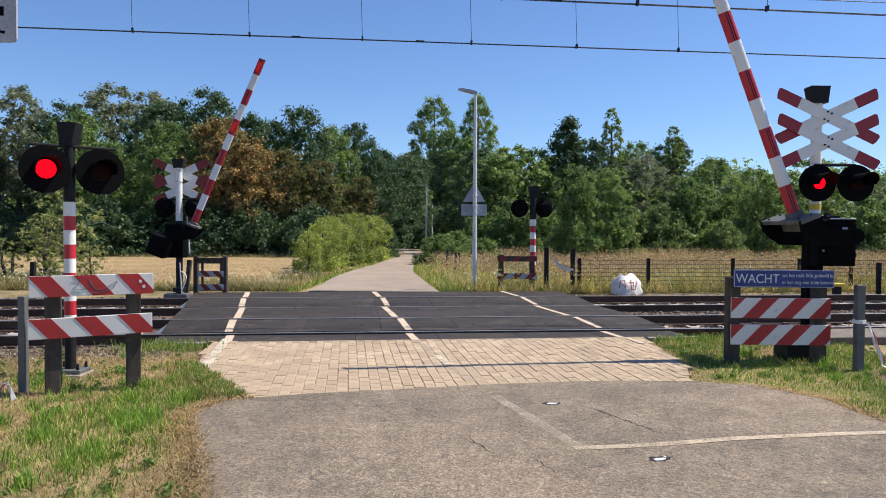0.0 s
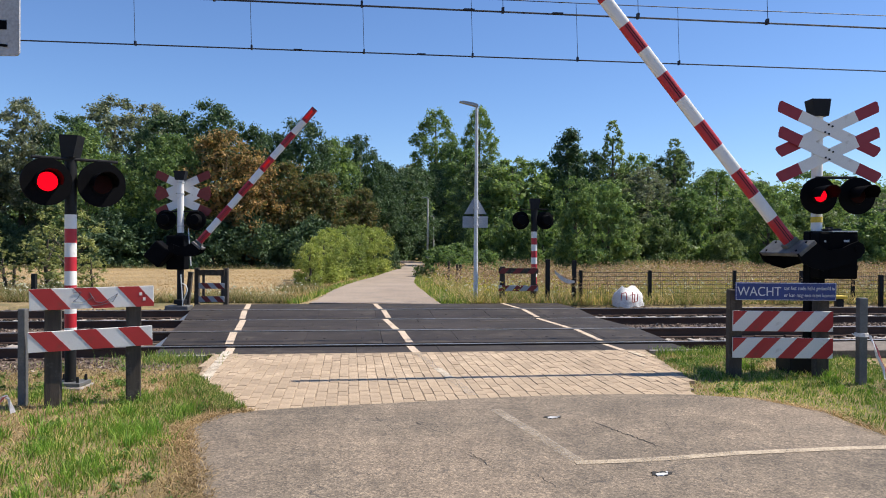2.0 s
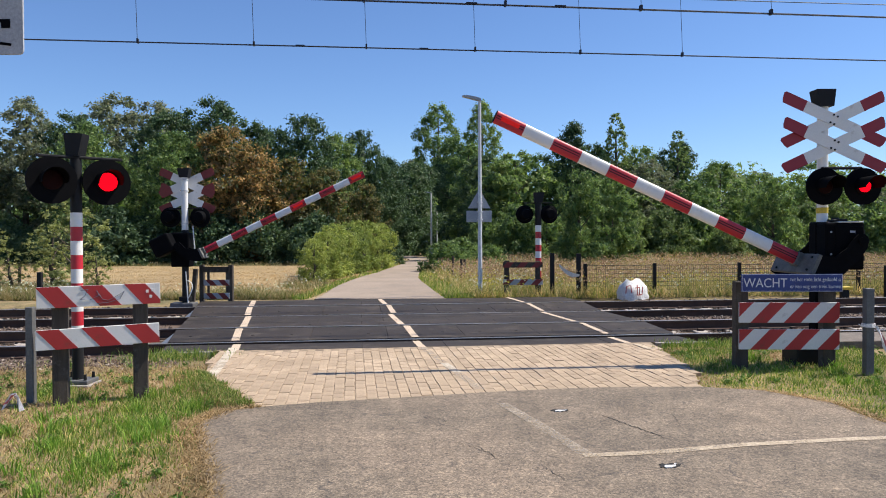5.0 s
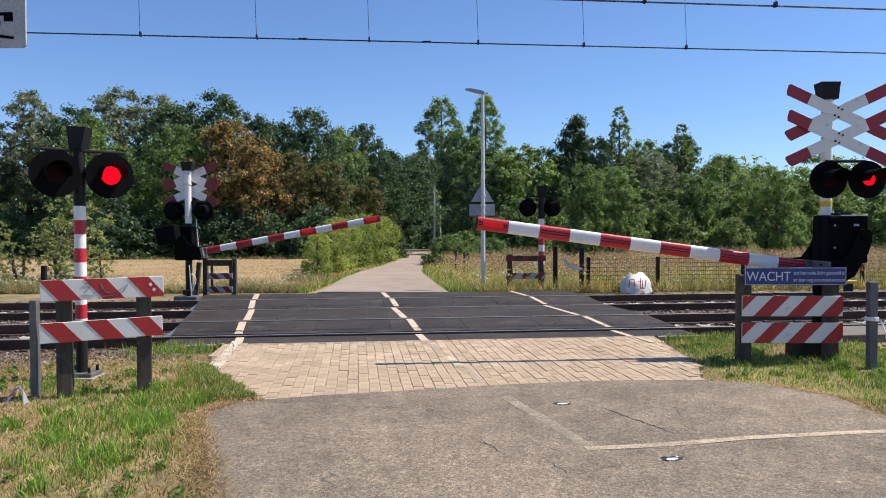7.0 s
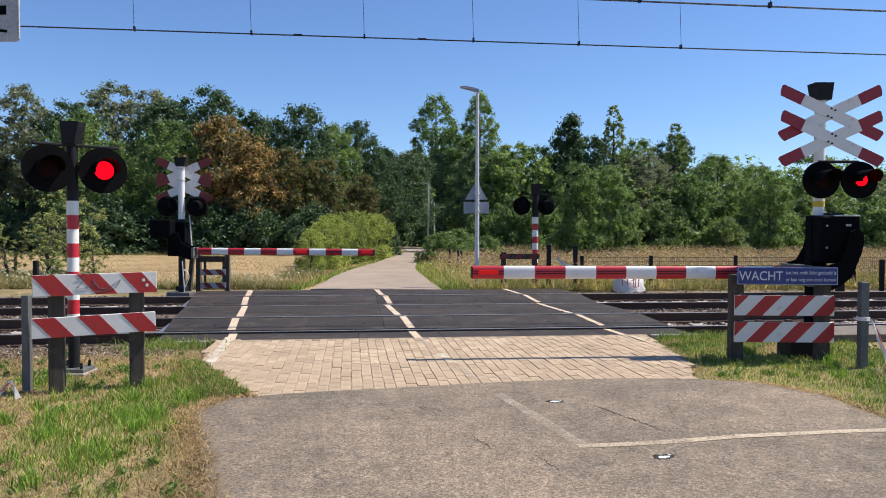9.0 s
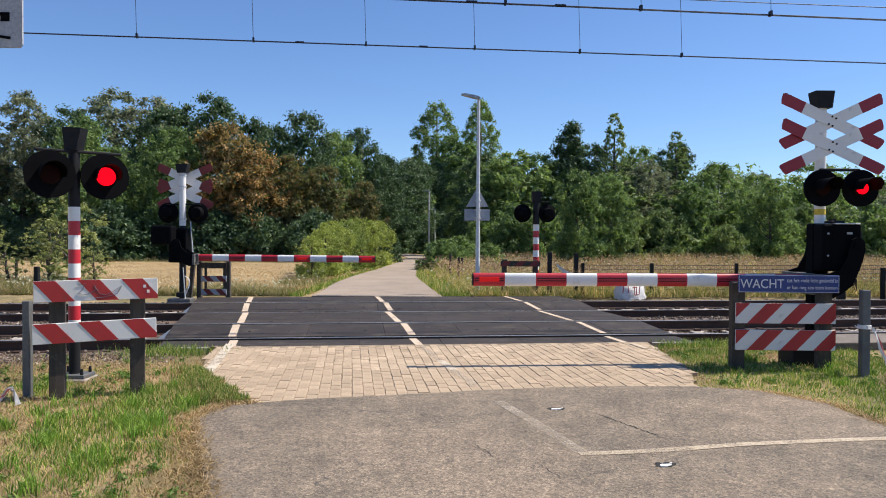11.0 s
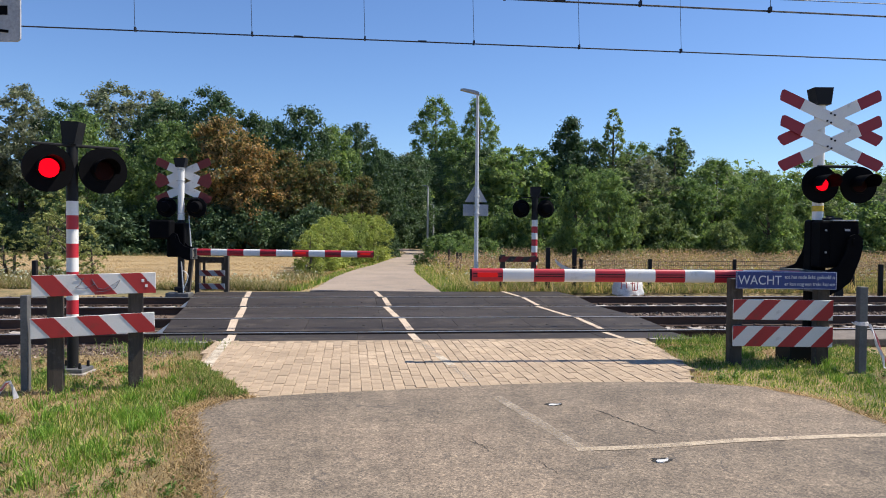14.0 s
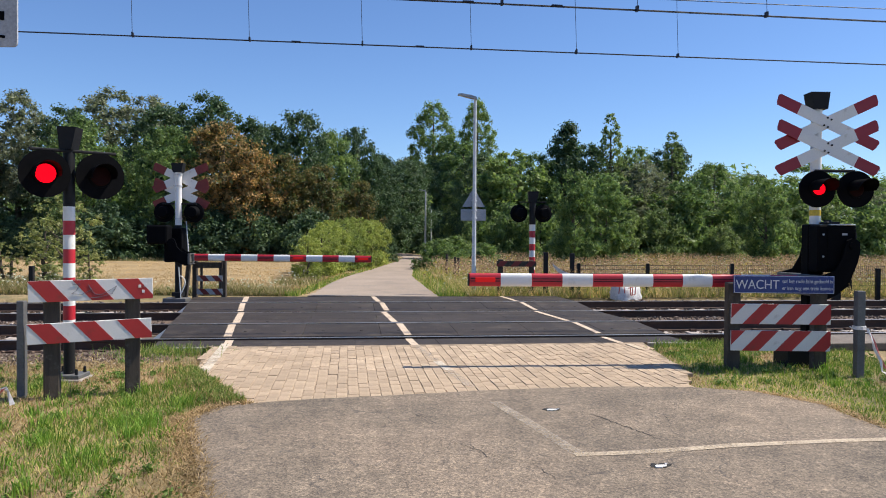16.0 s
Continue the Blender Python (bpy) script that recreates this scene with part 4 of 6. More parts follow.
def build_far_barrier():
    b = empty("crossing_barrier", pose(-6.18, 17.2, 0), "crossing barrier seen from behind, with striped boom and white double cross", "crossing barrier", "barriers")
    part("pole", cyl(B(), (0, 0, 1.72), (0, 0, 2.95), 0.075, 0.075, 20), WHITE, b, "white mast", smooth=True)
    part("column", cyl(B(), (0, 0, -0.3), (0, 0, 1.72), 0.078, 0.078, 18), BLACK, b, "black lower mast", smooth=True)
    for z in (1.86, 2.62, 2.88):
        part("clamp", cyl(B(), (0, 0, z), (0, 0, z + 0.03), 0.088, 0.088, 18), GALV, b)
    part("bell_box", slab(B(), [(-0.1, 2.95), (0.1, 2.95), (0.14, 3.16), (-0.14, 3.16)], -0.1, 0.1, "Y"), BLACK, b, "black bell housing")
    # red ends seen from behind take the red darkened for shade
    crossbuck(b, 0.0, 0.14, 2.83, 0.69, 0.185, 24.0, 0.36, 1, RED_SHADE)
    for k, which in ((-0.35, 0), (0.35, 1)):
        signal_head(b, k, 0.05, 2.02, 0.235, 180, which, 0.10, False)
    part("crossbar", box(B(), -0.38, 0.42, -0.02, 0.03, 2.20, 2.235, 0.01), BLACK, b)
    part("machine_housing", box(B(), -0.26, 0.16, -0.22, 0.14, 0.86, 1.66, 0.03), HOUSING, b, "black machine housing")
    part("foot", box(B(), -0.30, 0.24, -0.20, 0.18, -0.3, 0.02, 0.02), GREY_POST, b, "grey foot plate")
    part("gusset", box(B(), -0.12, 0.12, -0.12, 0.12, 0.05, 0.16, 0.02), BLACK, b)
    bm = B()
    loop = [(0.10 + 0.11 * math.sin(0.35 * i), -0.14, 0.10 + 0.085 * i - 0.004 * i * i) for i in range(10)]
    for p, q in zip(loop, loop[1:]):
        cyl(bm, p, q, 0.012, 0.012, 7)
    part("cable_loop", bm, WHITE, b, "white looping cable")
    part("cable", cyl(B(), (0.1, -0.12, 0.02), (0.05, -0.12, 0.75), 0.013, 0.013, 8), GALV, b)
    part("stay", cyl(B(), (0.26, -0.05, 0.95), (0.20, -0.05, 1.82), 0.018, 0.012, 8), GALV, b, "thin grey stay rod")
    arm = boom(b, -0.035, -0.36, 1.312, 0.325, 0.48, 4.57, 0.3718, 0.155, 1, (0, 4), (-0.16, 0.16))
    part("counterweight", box(B(), -0.50, -0.03, -0.20, 0.18, -0.03, 0.40, 0.04), HOUSING, arm, "black counterweight")
    return arm


def build_far_right_signal():
    s = empty("crossing_signal", pose(2.35, 19.25, 0), "distant crossing signal with black heads on a striped post", "crossing signal", "crossing signals")
    striped_post(s, 0.075, -0.02, 1.83, 0.45, 0.17)
    part("neck", cyl(B(), (0, 0, 1.83), (0, 0, 2.45), 0.085, 0.085, 18), BLACK, s, smooth=True)
    part("bell_box", slab(B(), [(-0.1, 2.42), (0.1, 2.42), (0.15, 2.69), (-0.13, 2.69)], -0.1, 0.1, "Y"), BLACK, s)
    part("crossbar", box(B(), -0.36, 0.36, -0.02, 0.02, 2.40, 2.43, 0.008), BLACK, s)
    for k, which in ((-0.36, 0), (0.28, 1)):
        signal_head(s, k, 0.03, 2.12, 0.235, 195, which, 0.10, False)
    part("base_plate", box(B(), -0.3, 0.3, -0.2, 0.2, -0.1, 0.05, 0.02), BLACK, s)


def plank(thing, length, height, depth, m, period, lean, name="board", start_white=True, mats=None, phase=0.0):
    """A striped warning board, x along its length; slanted stripes are bodies of their own."""
    red, white = mats or (RED_DARK, GREY_BOARD)
    base = part(name, box(B(), 0, length, 0, depth, 0, height, 0.004), white, thing, "white board with slanted red stripes", m)
    sh = lean * height
    x = -abs(sh) - period + phase
    while x < length + abs(sh):
        a, b = x, x + period / 2
        poly = [(a, 0), (b, 0), (b + sh, height), (a + sh, height)]
        out = poly
        for lim, keep in ((0.0, 1), (length, -1)):
            nxt = []
            for i in range(len(out)):
                p, q = out[i], out[(i + 1) % len(out)]
                ip, iq = keep * (p[0] - lim) >= 0, keep * (q[0] - lim) >= 0
                if ip:
                    nxt.append(p)
                if ip != iq:
                    t = (lim - p[0]) / (q[0] - p[0])
                    nxt.append((lim, p[1] + t * (q[1] - p[1])))
            out = nxt
            if not out:
                break
        if len(out) >= 3:
            part("stripe", slab(B(), out, -0.003, 0.001, "Y"), red, base, "dark red slanted stripe")
        x += period
    return base


def build_left_fence():
    f = empty("warning_fence", pose(-3.62, 6.80, 0), "low wooden fence with two red and white warning boards", "fence", "warning fences")
    ang = math.degrees(math.atan2(0.42, 1.02))
    along = pose(0, 0, 0, 0, 0, ang)
    for u, top in ((0.0, 0.93), (0.69, 0.95)):
        p = along @ Vector((u, 0.03, 0))
        part("post", box(B(), -0.068, 0.068, -0.065, 0.065, -0.4, top, 0.012, pose(p.x, p.y, 0, 0, 0, ang)), WOOD, f, "weathered dark wooden post")
    tb = plank(f, 1.055, 0.195, 0.03, along @ pose(-0.185, -0.075, 0.875, 0, -0.9, 0), 0.372, -0.83, phase=0.317)
    plank(f, 1.055, 0.185, 0.03, along @ pose(-0.195, -0.075, 0.49, 0, -1.5, 0), 0.372, -0.85, phase=0.322)
    # scribbled tag on the top board
    bm = B()
    pts = [(0.36, 0.15), (0.43, 0.16), (0.40, 0.10), (0.36, 0.07), (0.44, 0.06), (0.52, 0.10), (0.50, 0.15), (0.55, 0.06), (0.60, 0.05), (0.66, 0.08), (0.74, 0.13), (0.70, 0.06), (0.60, 0.03), (0.50, 0.025)]
    for a, b in zip(pts, pts[1:]):
        cyl(bm, (a[0], -0.0045, a[1]), (b[0], -0.0045, b[1]), 0.0022, 0.0022, 5)
    part("scribble", bm, INK, tb, "dark marker scribble")
    for x, z in ((0.94, 0.12), (0.99, 0.13), (0.97, 0.07)):
        part("sticker", box(B(), x - 0.012, x + 0.012, -0.006, -0.002, z - 0.014, z + 0.014, 0.001), GREY_BOARD, tb)


def bars_of_text(body, size, x, z, material, parent, name):
    cu = bpy.data.curves.new(name, "FONT")
    cu.body, cu.size, cu.extrude = body, size, 0.0012
    tmp = new(name, cu)
    me = bpy.data.meshes.new_from_object(tmp)
    bpy.data.objects.remove(tmp)
    me.materials.clear()
    me.materials.append(material)
    me.transform(Matrix.Translation((x, -0.0035, z)) @ Matrix.Rotation(radians(90), 4, "X"))
    ob = new(name, me)
    ob.parent = parent
    return ob, me


def fit_width(ob, me, x0, x1):
    xs = [v.co.x for v in me.vertices]
    k = (x1 - x0) / (max(xs) - min(xs))
    a = min(xs)
    for v in me.vertices:
        v.co.x = x0 + (v.co.x - a) * k


def build_right_fence():
    f = empty("warning_fence", pose(3.40, 8.55, 0), "low wooden fence with warning boards and a blue waiting sign", "fence", "warning fences")
    for x, top in ((0.0, 0.99), (1.01, 0.97)):
        part("post", box(B(), -0.075, 0.072, -0.01, 0.12, -0.3, top, 0.012, pose(x, 0, 0)), WOOD, f, "weathered dark wooden post")
    top = plank(f, 1.155, 0.235, 0.025, pose(-0.05, -0.04, 0.515, 0, 0.2, 0), 0.386, 0.98, phase=-0.03)
    plank(f, 1.155, 0.235, 0.025, pose(-0.05, -0.04, 0.205, 0, 0.2, 0), 0.386, 0.98, phase=-0.03)
    sg = part("waiting_sign", box(B(), 0, 1.165, 0, 0.02, 0, 0.205, 0.006), BLUE, f, "dark blue enamel sign with pale lettering", pose(-0.035, -0.062, 0.875, 0, 0.15, 0))
    ob, me = bars_of_text("WACHT", 0.15, 0.02, 0.052, SIGN_WHITE, sg, "word")
    fit_width(ob, me, 0.022, 0.525)
    ob, me = bars_of_text("tot het rode licht gedoofd is", 0.062, 0.56, 0.122, SIGN_WHITE, sg, "word")
    fit_width(ob, me, 0.560, 1.140)
    ob, me = bars_of_text("er kan nog een trein komen", 0.062, 0.56, 0.042, SIGN_WHITE, sg, "word")
    fit_width(ob, me, 0.560, 1.140)
    bm = B()
    for x0, x1, z0, z1 in ((0.006, 1.159, 0.196, 0.2), (0.006, 1.159, 0.005, 0.009), (0.006, 0.01, 0.009, 0.196), (1.155, 1.159, 0.009, 0.196)):
        box(bm, x0, x1, -0.003, 0.001, z0, z1)
    part("border", bm, SIGN_WHITE, sg, "thin pale border line")


def ribbon(parent, pts, w, material):
    bm = B()
    rows = []
    for i, p in enumerate(pts):
        a = 0.9 * math.sin(i * 2.1 + len(pts))
        d = Vector((math.cos(a), math.sin(a) * 0.6, 0.25)) * w / 2
        rows.append([bm.verts.new(Vector(p) + d), bm.verts.new(Vector(p) - d), bm.verts.new(Vector(p) - d + Vector((0, 0.002, 0))), bm.verts.new(Vector(p) + d + Vector((0, 0.002, 0)))])
    for r, q in zip(rows, rows[1:]):
        for i in range(4):
            bm.faces.new((r[i], r[(i + 1) % 4], q[(i + 1) % 4], q[i]))
    return part("tape", bm, material, parent, "frayed red and white barrier tape")


def build_steel_posts():
    p = empty("steel_post", pose(-3.93, 6.86, 0), "short grey steel post in the grass", "post", "steel posts")
    part("shaft", box(B(), -0.034, 0.034, -0.034, 0.034, -0.3, 0.875, 0.006), GREY_POST, p)
    p = empty("steel_post", pose(4.66, 8.2, 0), "short grey steel post with torn barrier tape", "post", "steel posts")
    part("shaft", box(B(), -0.044, 0.044, -0.044, 0.044, -0.3, 0.93, 0.006), GREY_POST, p)
    part("knot", cyl(B(), (0, 0, 0.50), (0, 0, 0.54), 0.075, 0.072, 8), TAPE, p, "knotted tape")
    ribbon(p, [(0.05, -0.07, 0.52), (0.09, -0.09, 0.42), (0.12, -0.09, 0.30), (0.19, -0.10, 0.16), (0.20, -0.11, 0.05), (0.31, -0.13, -0.01)], 0.03, TAPE)
    ribbon(p, [(0.06, -0.07, 0.5), (0.13, -0.08, 0.36), (0.17, -0.09, 0.24), (0.24, -0.10, 0.08)], 0.025, TAPE_RED)
    ribbon(p, [(-0.06, -0.06, 0.53), (-0.10, -0.06, 0.51), (-0.14, -0.06, 0.54)], 0.02, TAPE)
    p = empty("torn_tape", pose(-3.86, 6.45, 0.02), "scrap of torn barrier tape lying in the grass", "litter")
    ribbon(p, [(-0.10, 0.0, -0.02), (-0.05, 0.02, 0.07), (0.0, 0.0, 0.13), (0.04, 0.0, 0.09), (0.09, -0.02, -0.02)], 0.05, TAPE)
    ribbon(p, [(-0.06, -0.02, 0.04), (-0.03, 0.0, 0.08), (0.01, -0.01, 0.12)], 0.045, TAPE_RED)


def build_high_sign():
    s = empty("sign_board", pose(-4.22, 6.5, 0), "white board with a dark pictogram on a tall steel pole", "sign")
    part("pole", cyl(B(), (0, 0.06, -0.1), (0, 0.06, 3.9), 0.035, 0.035, 14), GALV, s, smooth=True)
    bm = B()
    pts = []
    for cx, cz, a0 in ((0.43, 3.18, -90), (0.43, 3.76, 0), (-0.38, 3.76, 90), (-0.38, 3.18, 180)):
        for k in range(5):
            a = radians(a0 + 22.5 * k)
            pts.append((cx + 0.04 * math.cos(a), cz + 0.04 * math.sin(a)))
    pan = part("panel", slab(B(), pts, -0.02, 0.0, "Y"), SIGN_PANEL, s, "greyish white panel with rounded corners")
    bm = B()
    box(bm, 0.02, 0.36, -0.0235, -0.019, 3.42, 3.45)
    box(bm, 0.28, 0.36, -0.0235, -0.019, 3.37, 3.42)
    box(bm, 0.10, 0.37, -0.0245, -0.0205, -0.012, 0.012, 0, pose(0, 0, 3.27, 0, 7, 0))
    for i in range(16):
        a, c = radians(22.5 * i), radians(22.5 * (i + 1))
        q = [(0.18 + r * math.cos(t), 3.36 + r * math.sin(t)) for r, t in ((0.035, a), (0.07, a), (0.07, c), (0.035, c))]
        slab(bm, q, -0.0235, -0.019, "Y")
    part("pictogram", bm, HOUSING, pan, "dark pictogram of rings and bars")


def build_lamp_posts():
    def lamp(x, y, h, reach, r):
        p = empty("street_lamp", pose(x, y, -0.03), "slender grey galvanised street lamp beside the lane", "street lamp", "street lamps")
        part("pole", cyl(B(), (0, 0, -0.1), (0, 0, h), r, r * 0.6, 16), GALV, p, smooth=True)
        k = reach / 0.46
        side_view = [(0.05 * k, -0.03), (0.03 * k, 0.035), (-0.12 * k, 0.055), (-0.36 * k, 0.05), (-0.46 * k, 0.02), (-0.46 * k, 0.0), (-0.14 * k, -0.02)]
        bm = slab(B(), side_view, -0.09, 0.09, "Y")
        bm.transform(pose(0, 0, h + 0.02, 0, 11, 0))
        part("lamp_head", bm, SIGN_GREY, p, "flat grey lamp head")
        return p
    p = lamp(0.82, 19.15, 5.10, 0.46, 0.062)
    tri = [(-0.31, 2.31), (0.28, 2.31), (-0.015, 2.82)]
    part("sign_triangle", slab(B(), tri, 0.075, 0.088, "Y"), SIGN_GREY, p, "grey back of a triangular sign")
    part("sign_plate", box(B(), -0.35, 0.31, 0.075, 0.088, 1.95, 2.25, 0.004), SIGN_GREY, p, "grey back of a rectangular plate")
    for z in (2.0, 2.2, 2.45):
        part("clamp", cyl(B(), (0, 0, z), (0, 0, z + 0.03), 0.076, 0.076, 14), GALV, p)
    lamp(-1.31, 57.0, 5.0, 0.5, 0.09)
    lamp(-1.45, 96.0, 5.0, 0.5, 0.12)
    lamp(-0.75, 112.0, 4.0, 0.5, 0.13)


def build_far_fences():
    f = empty("warning_fence", pose(1.5, 18.95, 0), "distant low fence with striped warning boards coloured as in shade", "fence", "warning fences")
    for x, t in ((0.0, 0.92), (0.80, 0.90)):
        part("post", box(B(), -0.065, 0.065, -0.03, 0.09, -0.2, t, 0.012, pose(x, 0, 0)), WOOD, f, "weathered dark wooden post")
    # shaded side painted in: darkened red, with wood and grey for the white
    plank(f, 1.02, 0.14, 0.03, pose(-0.10, -0.06, 0.74), 0.37, 0.9, phase=0.1, mats=(RED_SHADE, WOOD))
    plank(f, 1.02, 0.15, 0.03, pose(-0.10, -0.06, 0.29), 0.37, 0.9, phase=0.1, mats=(RED_SHADE, SIGN_GREY))
    f = empty("warning_fence", pose(-5.98, 17.75, 0), "distant dark wooden fence with striped boards beside the barrier", "fence", "warning fences")
    for x in (0.0, 0.70):
        part("post", box(B(), -0.055, 0.055, -0.03, 0.09, -0.2, 0.88, 0.012, pose(x, 0, 0)), WOOD, f, "weathered dark wooden post")
    for x in (0.17, 0.62):
        part("stile", box(B(), -0.03, 0.03, -0.04, -0.01, 0.05, 0.84, 0.004, pose(x, 0, 0)), WOOD, f)
    # striped boards get darkened red and grey for the shade on this face
    for z, mt in ((0.70, (WOOD, WOOD)), (0.38, (RED_SHADE, SIGN_PANEL)), (0.06, (RED_SHADE, SIGN_PANEL))):
        plank(f, 0.62, 0.14, 0.02, pose(0.06, -0.06, z), 0.30, -0.9, mats=mt)
    f2 = empty("fence_post", pose(-6.12, 17.5, 0), "leaning weathered wooden post beside the track", "post")
    part("shaft", box(B(), -0.05, 0.05, -0.05, 0.05, -0.3, 0.8, 0.01, pose(0, 0, 0, 0, 6, 0)), WOOD, f2)
    # wire mesh fence along the far track
    w = empty("mesh_fence", TRACK @ pose(0, 18.55, -0.03), "dark wire mesh fence on steel posts beside the far track", "fence")
    posts = [4.9, 5.6, 5.78, 7.65, 10.0, 11.9, 13.4, 16.0, 18.6, 21.2]
    for i, s in enumerate(posts):
        h = (1.14, 1.12, 0.86, 0.86)[min(i, 3)]
        part("post", box(B(), -0.055 if i < 2 else -0.04, 0.055 if i < 2 else 0.04, -0.04, 0.04, -0.2, h, 0.008, pose(s, 0, 0)), BLACK, w)
    bm = B()
    for k in range(int((21.2 - 5.6) / 0.06)):
        s = 5.6 + 0.06 * k
        v = [bm.verts.new(p) for p in ((s, 0, 0.02), (s + 0.008, 0, 0.02), (s + 0.008, 0, 0.82), (s, 0, 0.82))]
        bm.faces.new(v)
    for k in range(8):
        z = 0.05 + k * 0.107
        v = [bm.verts.new(p) for p in ((5.6, -0.004, z), (21.2, -0.004, z), (21.2, -0.004, z + 0.011), (5.6, -0.004, z + 0.011))]
        bm.faces.new(v)
    part("mesh", bm, MESHWIRE, w, "fine dark wire mesh")
    # a few pasture posts by the lane
    for x, y, h in ((0.15, 27.0, 0.9), (0.42, 25.0, 0.85), (0.55, 26.0, 0.8), (-13.5, 23.0, 0.75), (-11.0, 21.5, 0.55)):
        p = empty("pasture_post", pose(x, y, -0.05), "short weathered wooden pasture post", "post", "pasture posts")
        part("shaft", cyl(B(), (0, 0, -0.2), (0.02, 0, h), 0.05, 0.045, 9), WOOD, p)
    for x, y in ((-9.5, 17.0), (11.4, 19.2)):
        p = empty("marker_post", pose(x, y, -0.2), "dark track-side marker post", "post", "marker posts")
        part("shaft", box(B(), -0.05, 0.05, -0.05, 0.05, -0.2, 0.95, 0.01), BLACK, p)


def build_trackside():
    d = empty("cable_deck", TRACK @ pose(6.9, 9.75, 0), "dusty brown-grey grating deck over the cable duct", "slab")
    part("slab", box(B(), -1.05, 4.2, -0.45, 0.42, -0.02, 0.085, 0.012), GRATING, d)
    for s in (-0.8, 1.2, 3.2):
        part("support", box(B(), s - 0.15, s + 0.15, -0.3, 0.3, -0.4, -0.022), BLACK, d)
    y = empty("track_box", pose(9.88, 18.4, -0.1), "small yellow trackside box on dark legs", "trackside box")
    part("cover", box(B(), -0.16, 0.16, -0.12, 0.12, 0.28, 0.36, 0.02), YELLOW, y)
    part("legs", box(B(), -0.09, 0.09, -0.08, 0.08, -0.2, 0.28, 0.02), BLACK, y)
    k = empty("track_box", pose(11.9, 18.6, -0.1), "small dark trackside junction box", "trackside box")
    part("cover", box(B(), -0.28, 0.28, -0.2, 0.2, -0.1, 0.42, 0.03), BLACK, k)
    sh = empty("torn_sheet", pose(2.8, 18.75, 0), "pale torn plastic sheet caught on the fence posts", "litter")
    bm = B()
    rows = []
    for i in range(9):
        f = i / 8
        x, z = 0.02 + 0.52 * f, 0.84 - 0.27 * f - 0.06 * math.sin(f * math.pi)
        wd = 0.05 + 0.07 * math.sin(f * math.pi * 0.9 + 0.3)
        yy = 0.03 * math.sin(f * 9)
        rows.append([bm.verts.new((x, yy + q * 0.02, z - wd * q)) for q in (0, 0.5, 1)])
    for r, q in zip(rows, rows[1:]):
        for i in (0, 1):
            bm.faces.new((r[i], r[i + 1], q[i + 1], q[i]))
    part("sheet", bm, BAG, sh, smooth=True)
    # big bag, slumped, with faint red print
    bg = empty("big_bag", pose(4.62, 18.55, -0.05), "slumped white bulk bag with red scrawl beside the mesh fence", "bag")
    bm = B()
    seg, lev = 26, 12
    rings = []
    for j in range(lev):
        fz = j / (lev - 1)
        ring = []
        for i in range(seg):
            a = 2 * math.pi * i / seg
            r = (0.36 + 0.05 * math.sin(3 * a + 1)) * (1 - 0.55 * fz ** 3) * (1 + 0.10 * noise.noise((math.cos(a) * 2, math.sin(a) * 2, fz * 4)))
            z = 0.46 * fz + 0.05 * math.sin(2 * a + 0.5) * fz + 0.05 * noise.noise((math.cos(a) * 3, math.sin(a) * 3, 9 + fz))
            ring.append(bm.verts.new((r * math.cos(a) * 1.05, r * math.sin(a) * 0.8, z)))
        rings.append(ring)
    for p, q in zip(rings, rings[1:]):
        for i in range(seg):
            bm.faces.new((p[i], p[(i + 1) % seg], q[(i + 1) % seg], q[i]))
    bm.faces.new(rings[-1])
    bm.faces.new(list(reversed(rings[0])))
    part("sack", bm, BAG, bg, smooth=True)
    bm = B()
    for lx, pts in ((0, [(-0.22, 0.16), (-0.20, 0.34), (-0.10, 0.36), (-0.08, 0.18)]), (0, [(0.0, 0.30), (0.12, 0.32), (0.11, 0.14)]), (0, [(0.05, 0.38), (0.07, 0.12), (0.18, 0.14), (0.2, 0.33)])):
        for a, b in zip(pts, pts[1:]):
            cyl(bm, (a[0], -0.325 + abs(a[0]) * 0.25, a[1]), (b[0], -0.325 + abs(b[0]) * 0.25, b[1]), 0.012, 0.012, 6)
    part("scrawl", bm, INK_RED, bg, "red scrawl")


def build_wires():
    def line(name, n, z, label):
        w = empty(name, TRACK @ pose(0, n, 0), label, "overhead wire", "overhead lines")
        part("contact_wire", cyl(B(), (-90, 0, z), (90, 0, z), 0.009, 0.009, 8), WIRE, w)
        part("contact_wire", cyl(B(), (-90, 0.045, z), (90, 0.045, z), 0.008, 0.008, 8), WIRE, w)
        bm = B()
        pts = [(s, 0.02, z + 1.25 + 0.00045 * (s - 4) ** 2) for s in range(-60, 61, 3)]
        for a, b in zip(pts, pts[1:]):
            cyl(bm, a, b, 0.010, 0.010, 6, False)
        part("messenger_wire", bm, WIRE, w)
        return w

    # droppers of the farther line stand at even steps; those of the nearer one are shifted
    for n, z, s0, step in ((15.7, 5.545, 0.13, 2.33), (11.87, 5.31, 4.66, 2.3)):
        w = line("overhead_line", n, z, "dark overhead contact wires with droppers above the track")
        for i in range(-14, 15):
            s = s0 + i * step
            if n > 15 and s > 7.6:
                continue
            top = z + 1.25 + 0.00045 * (s - 4) ** 2
            d = part("dropper", cyl(B(), (s, 0, z), (s - 0.04, 0.02, top), 0.0055, 0.0055, 6), WIRE, w)
            part("clip", box(B(), s - 0.018, s + 0.018, -0.02, 0.06, z - 0.02, z + 0.07), WIRE, d)
        for s in ((-1.25, 1.35) if n > 15 else (1.8, 3.28)):
            part("spacer", box(B(), s - 0.09, s + 0.09, -0.012, 0.055, z + 0.004, z + 0.024), WIRE, w)


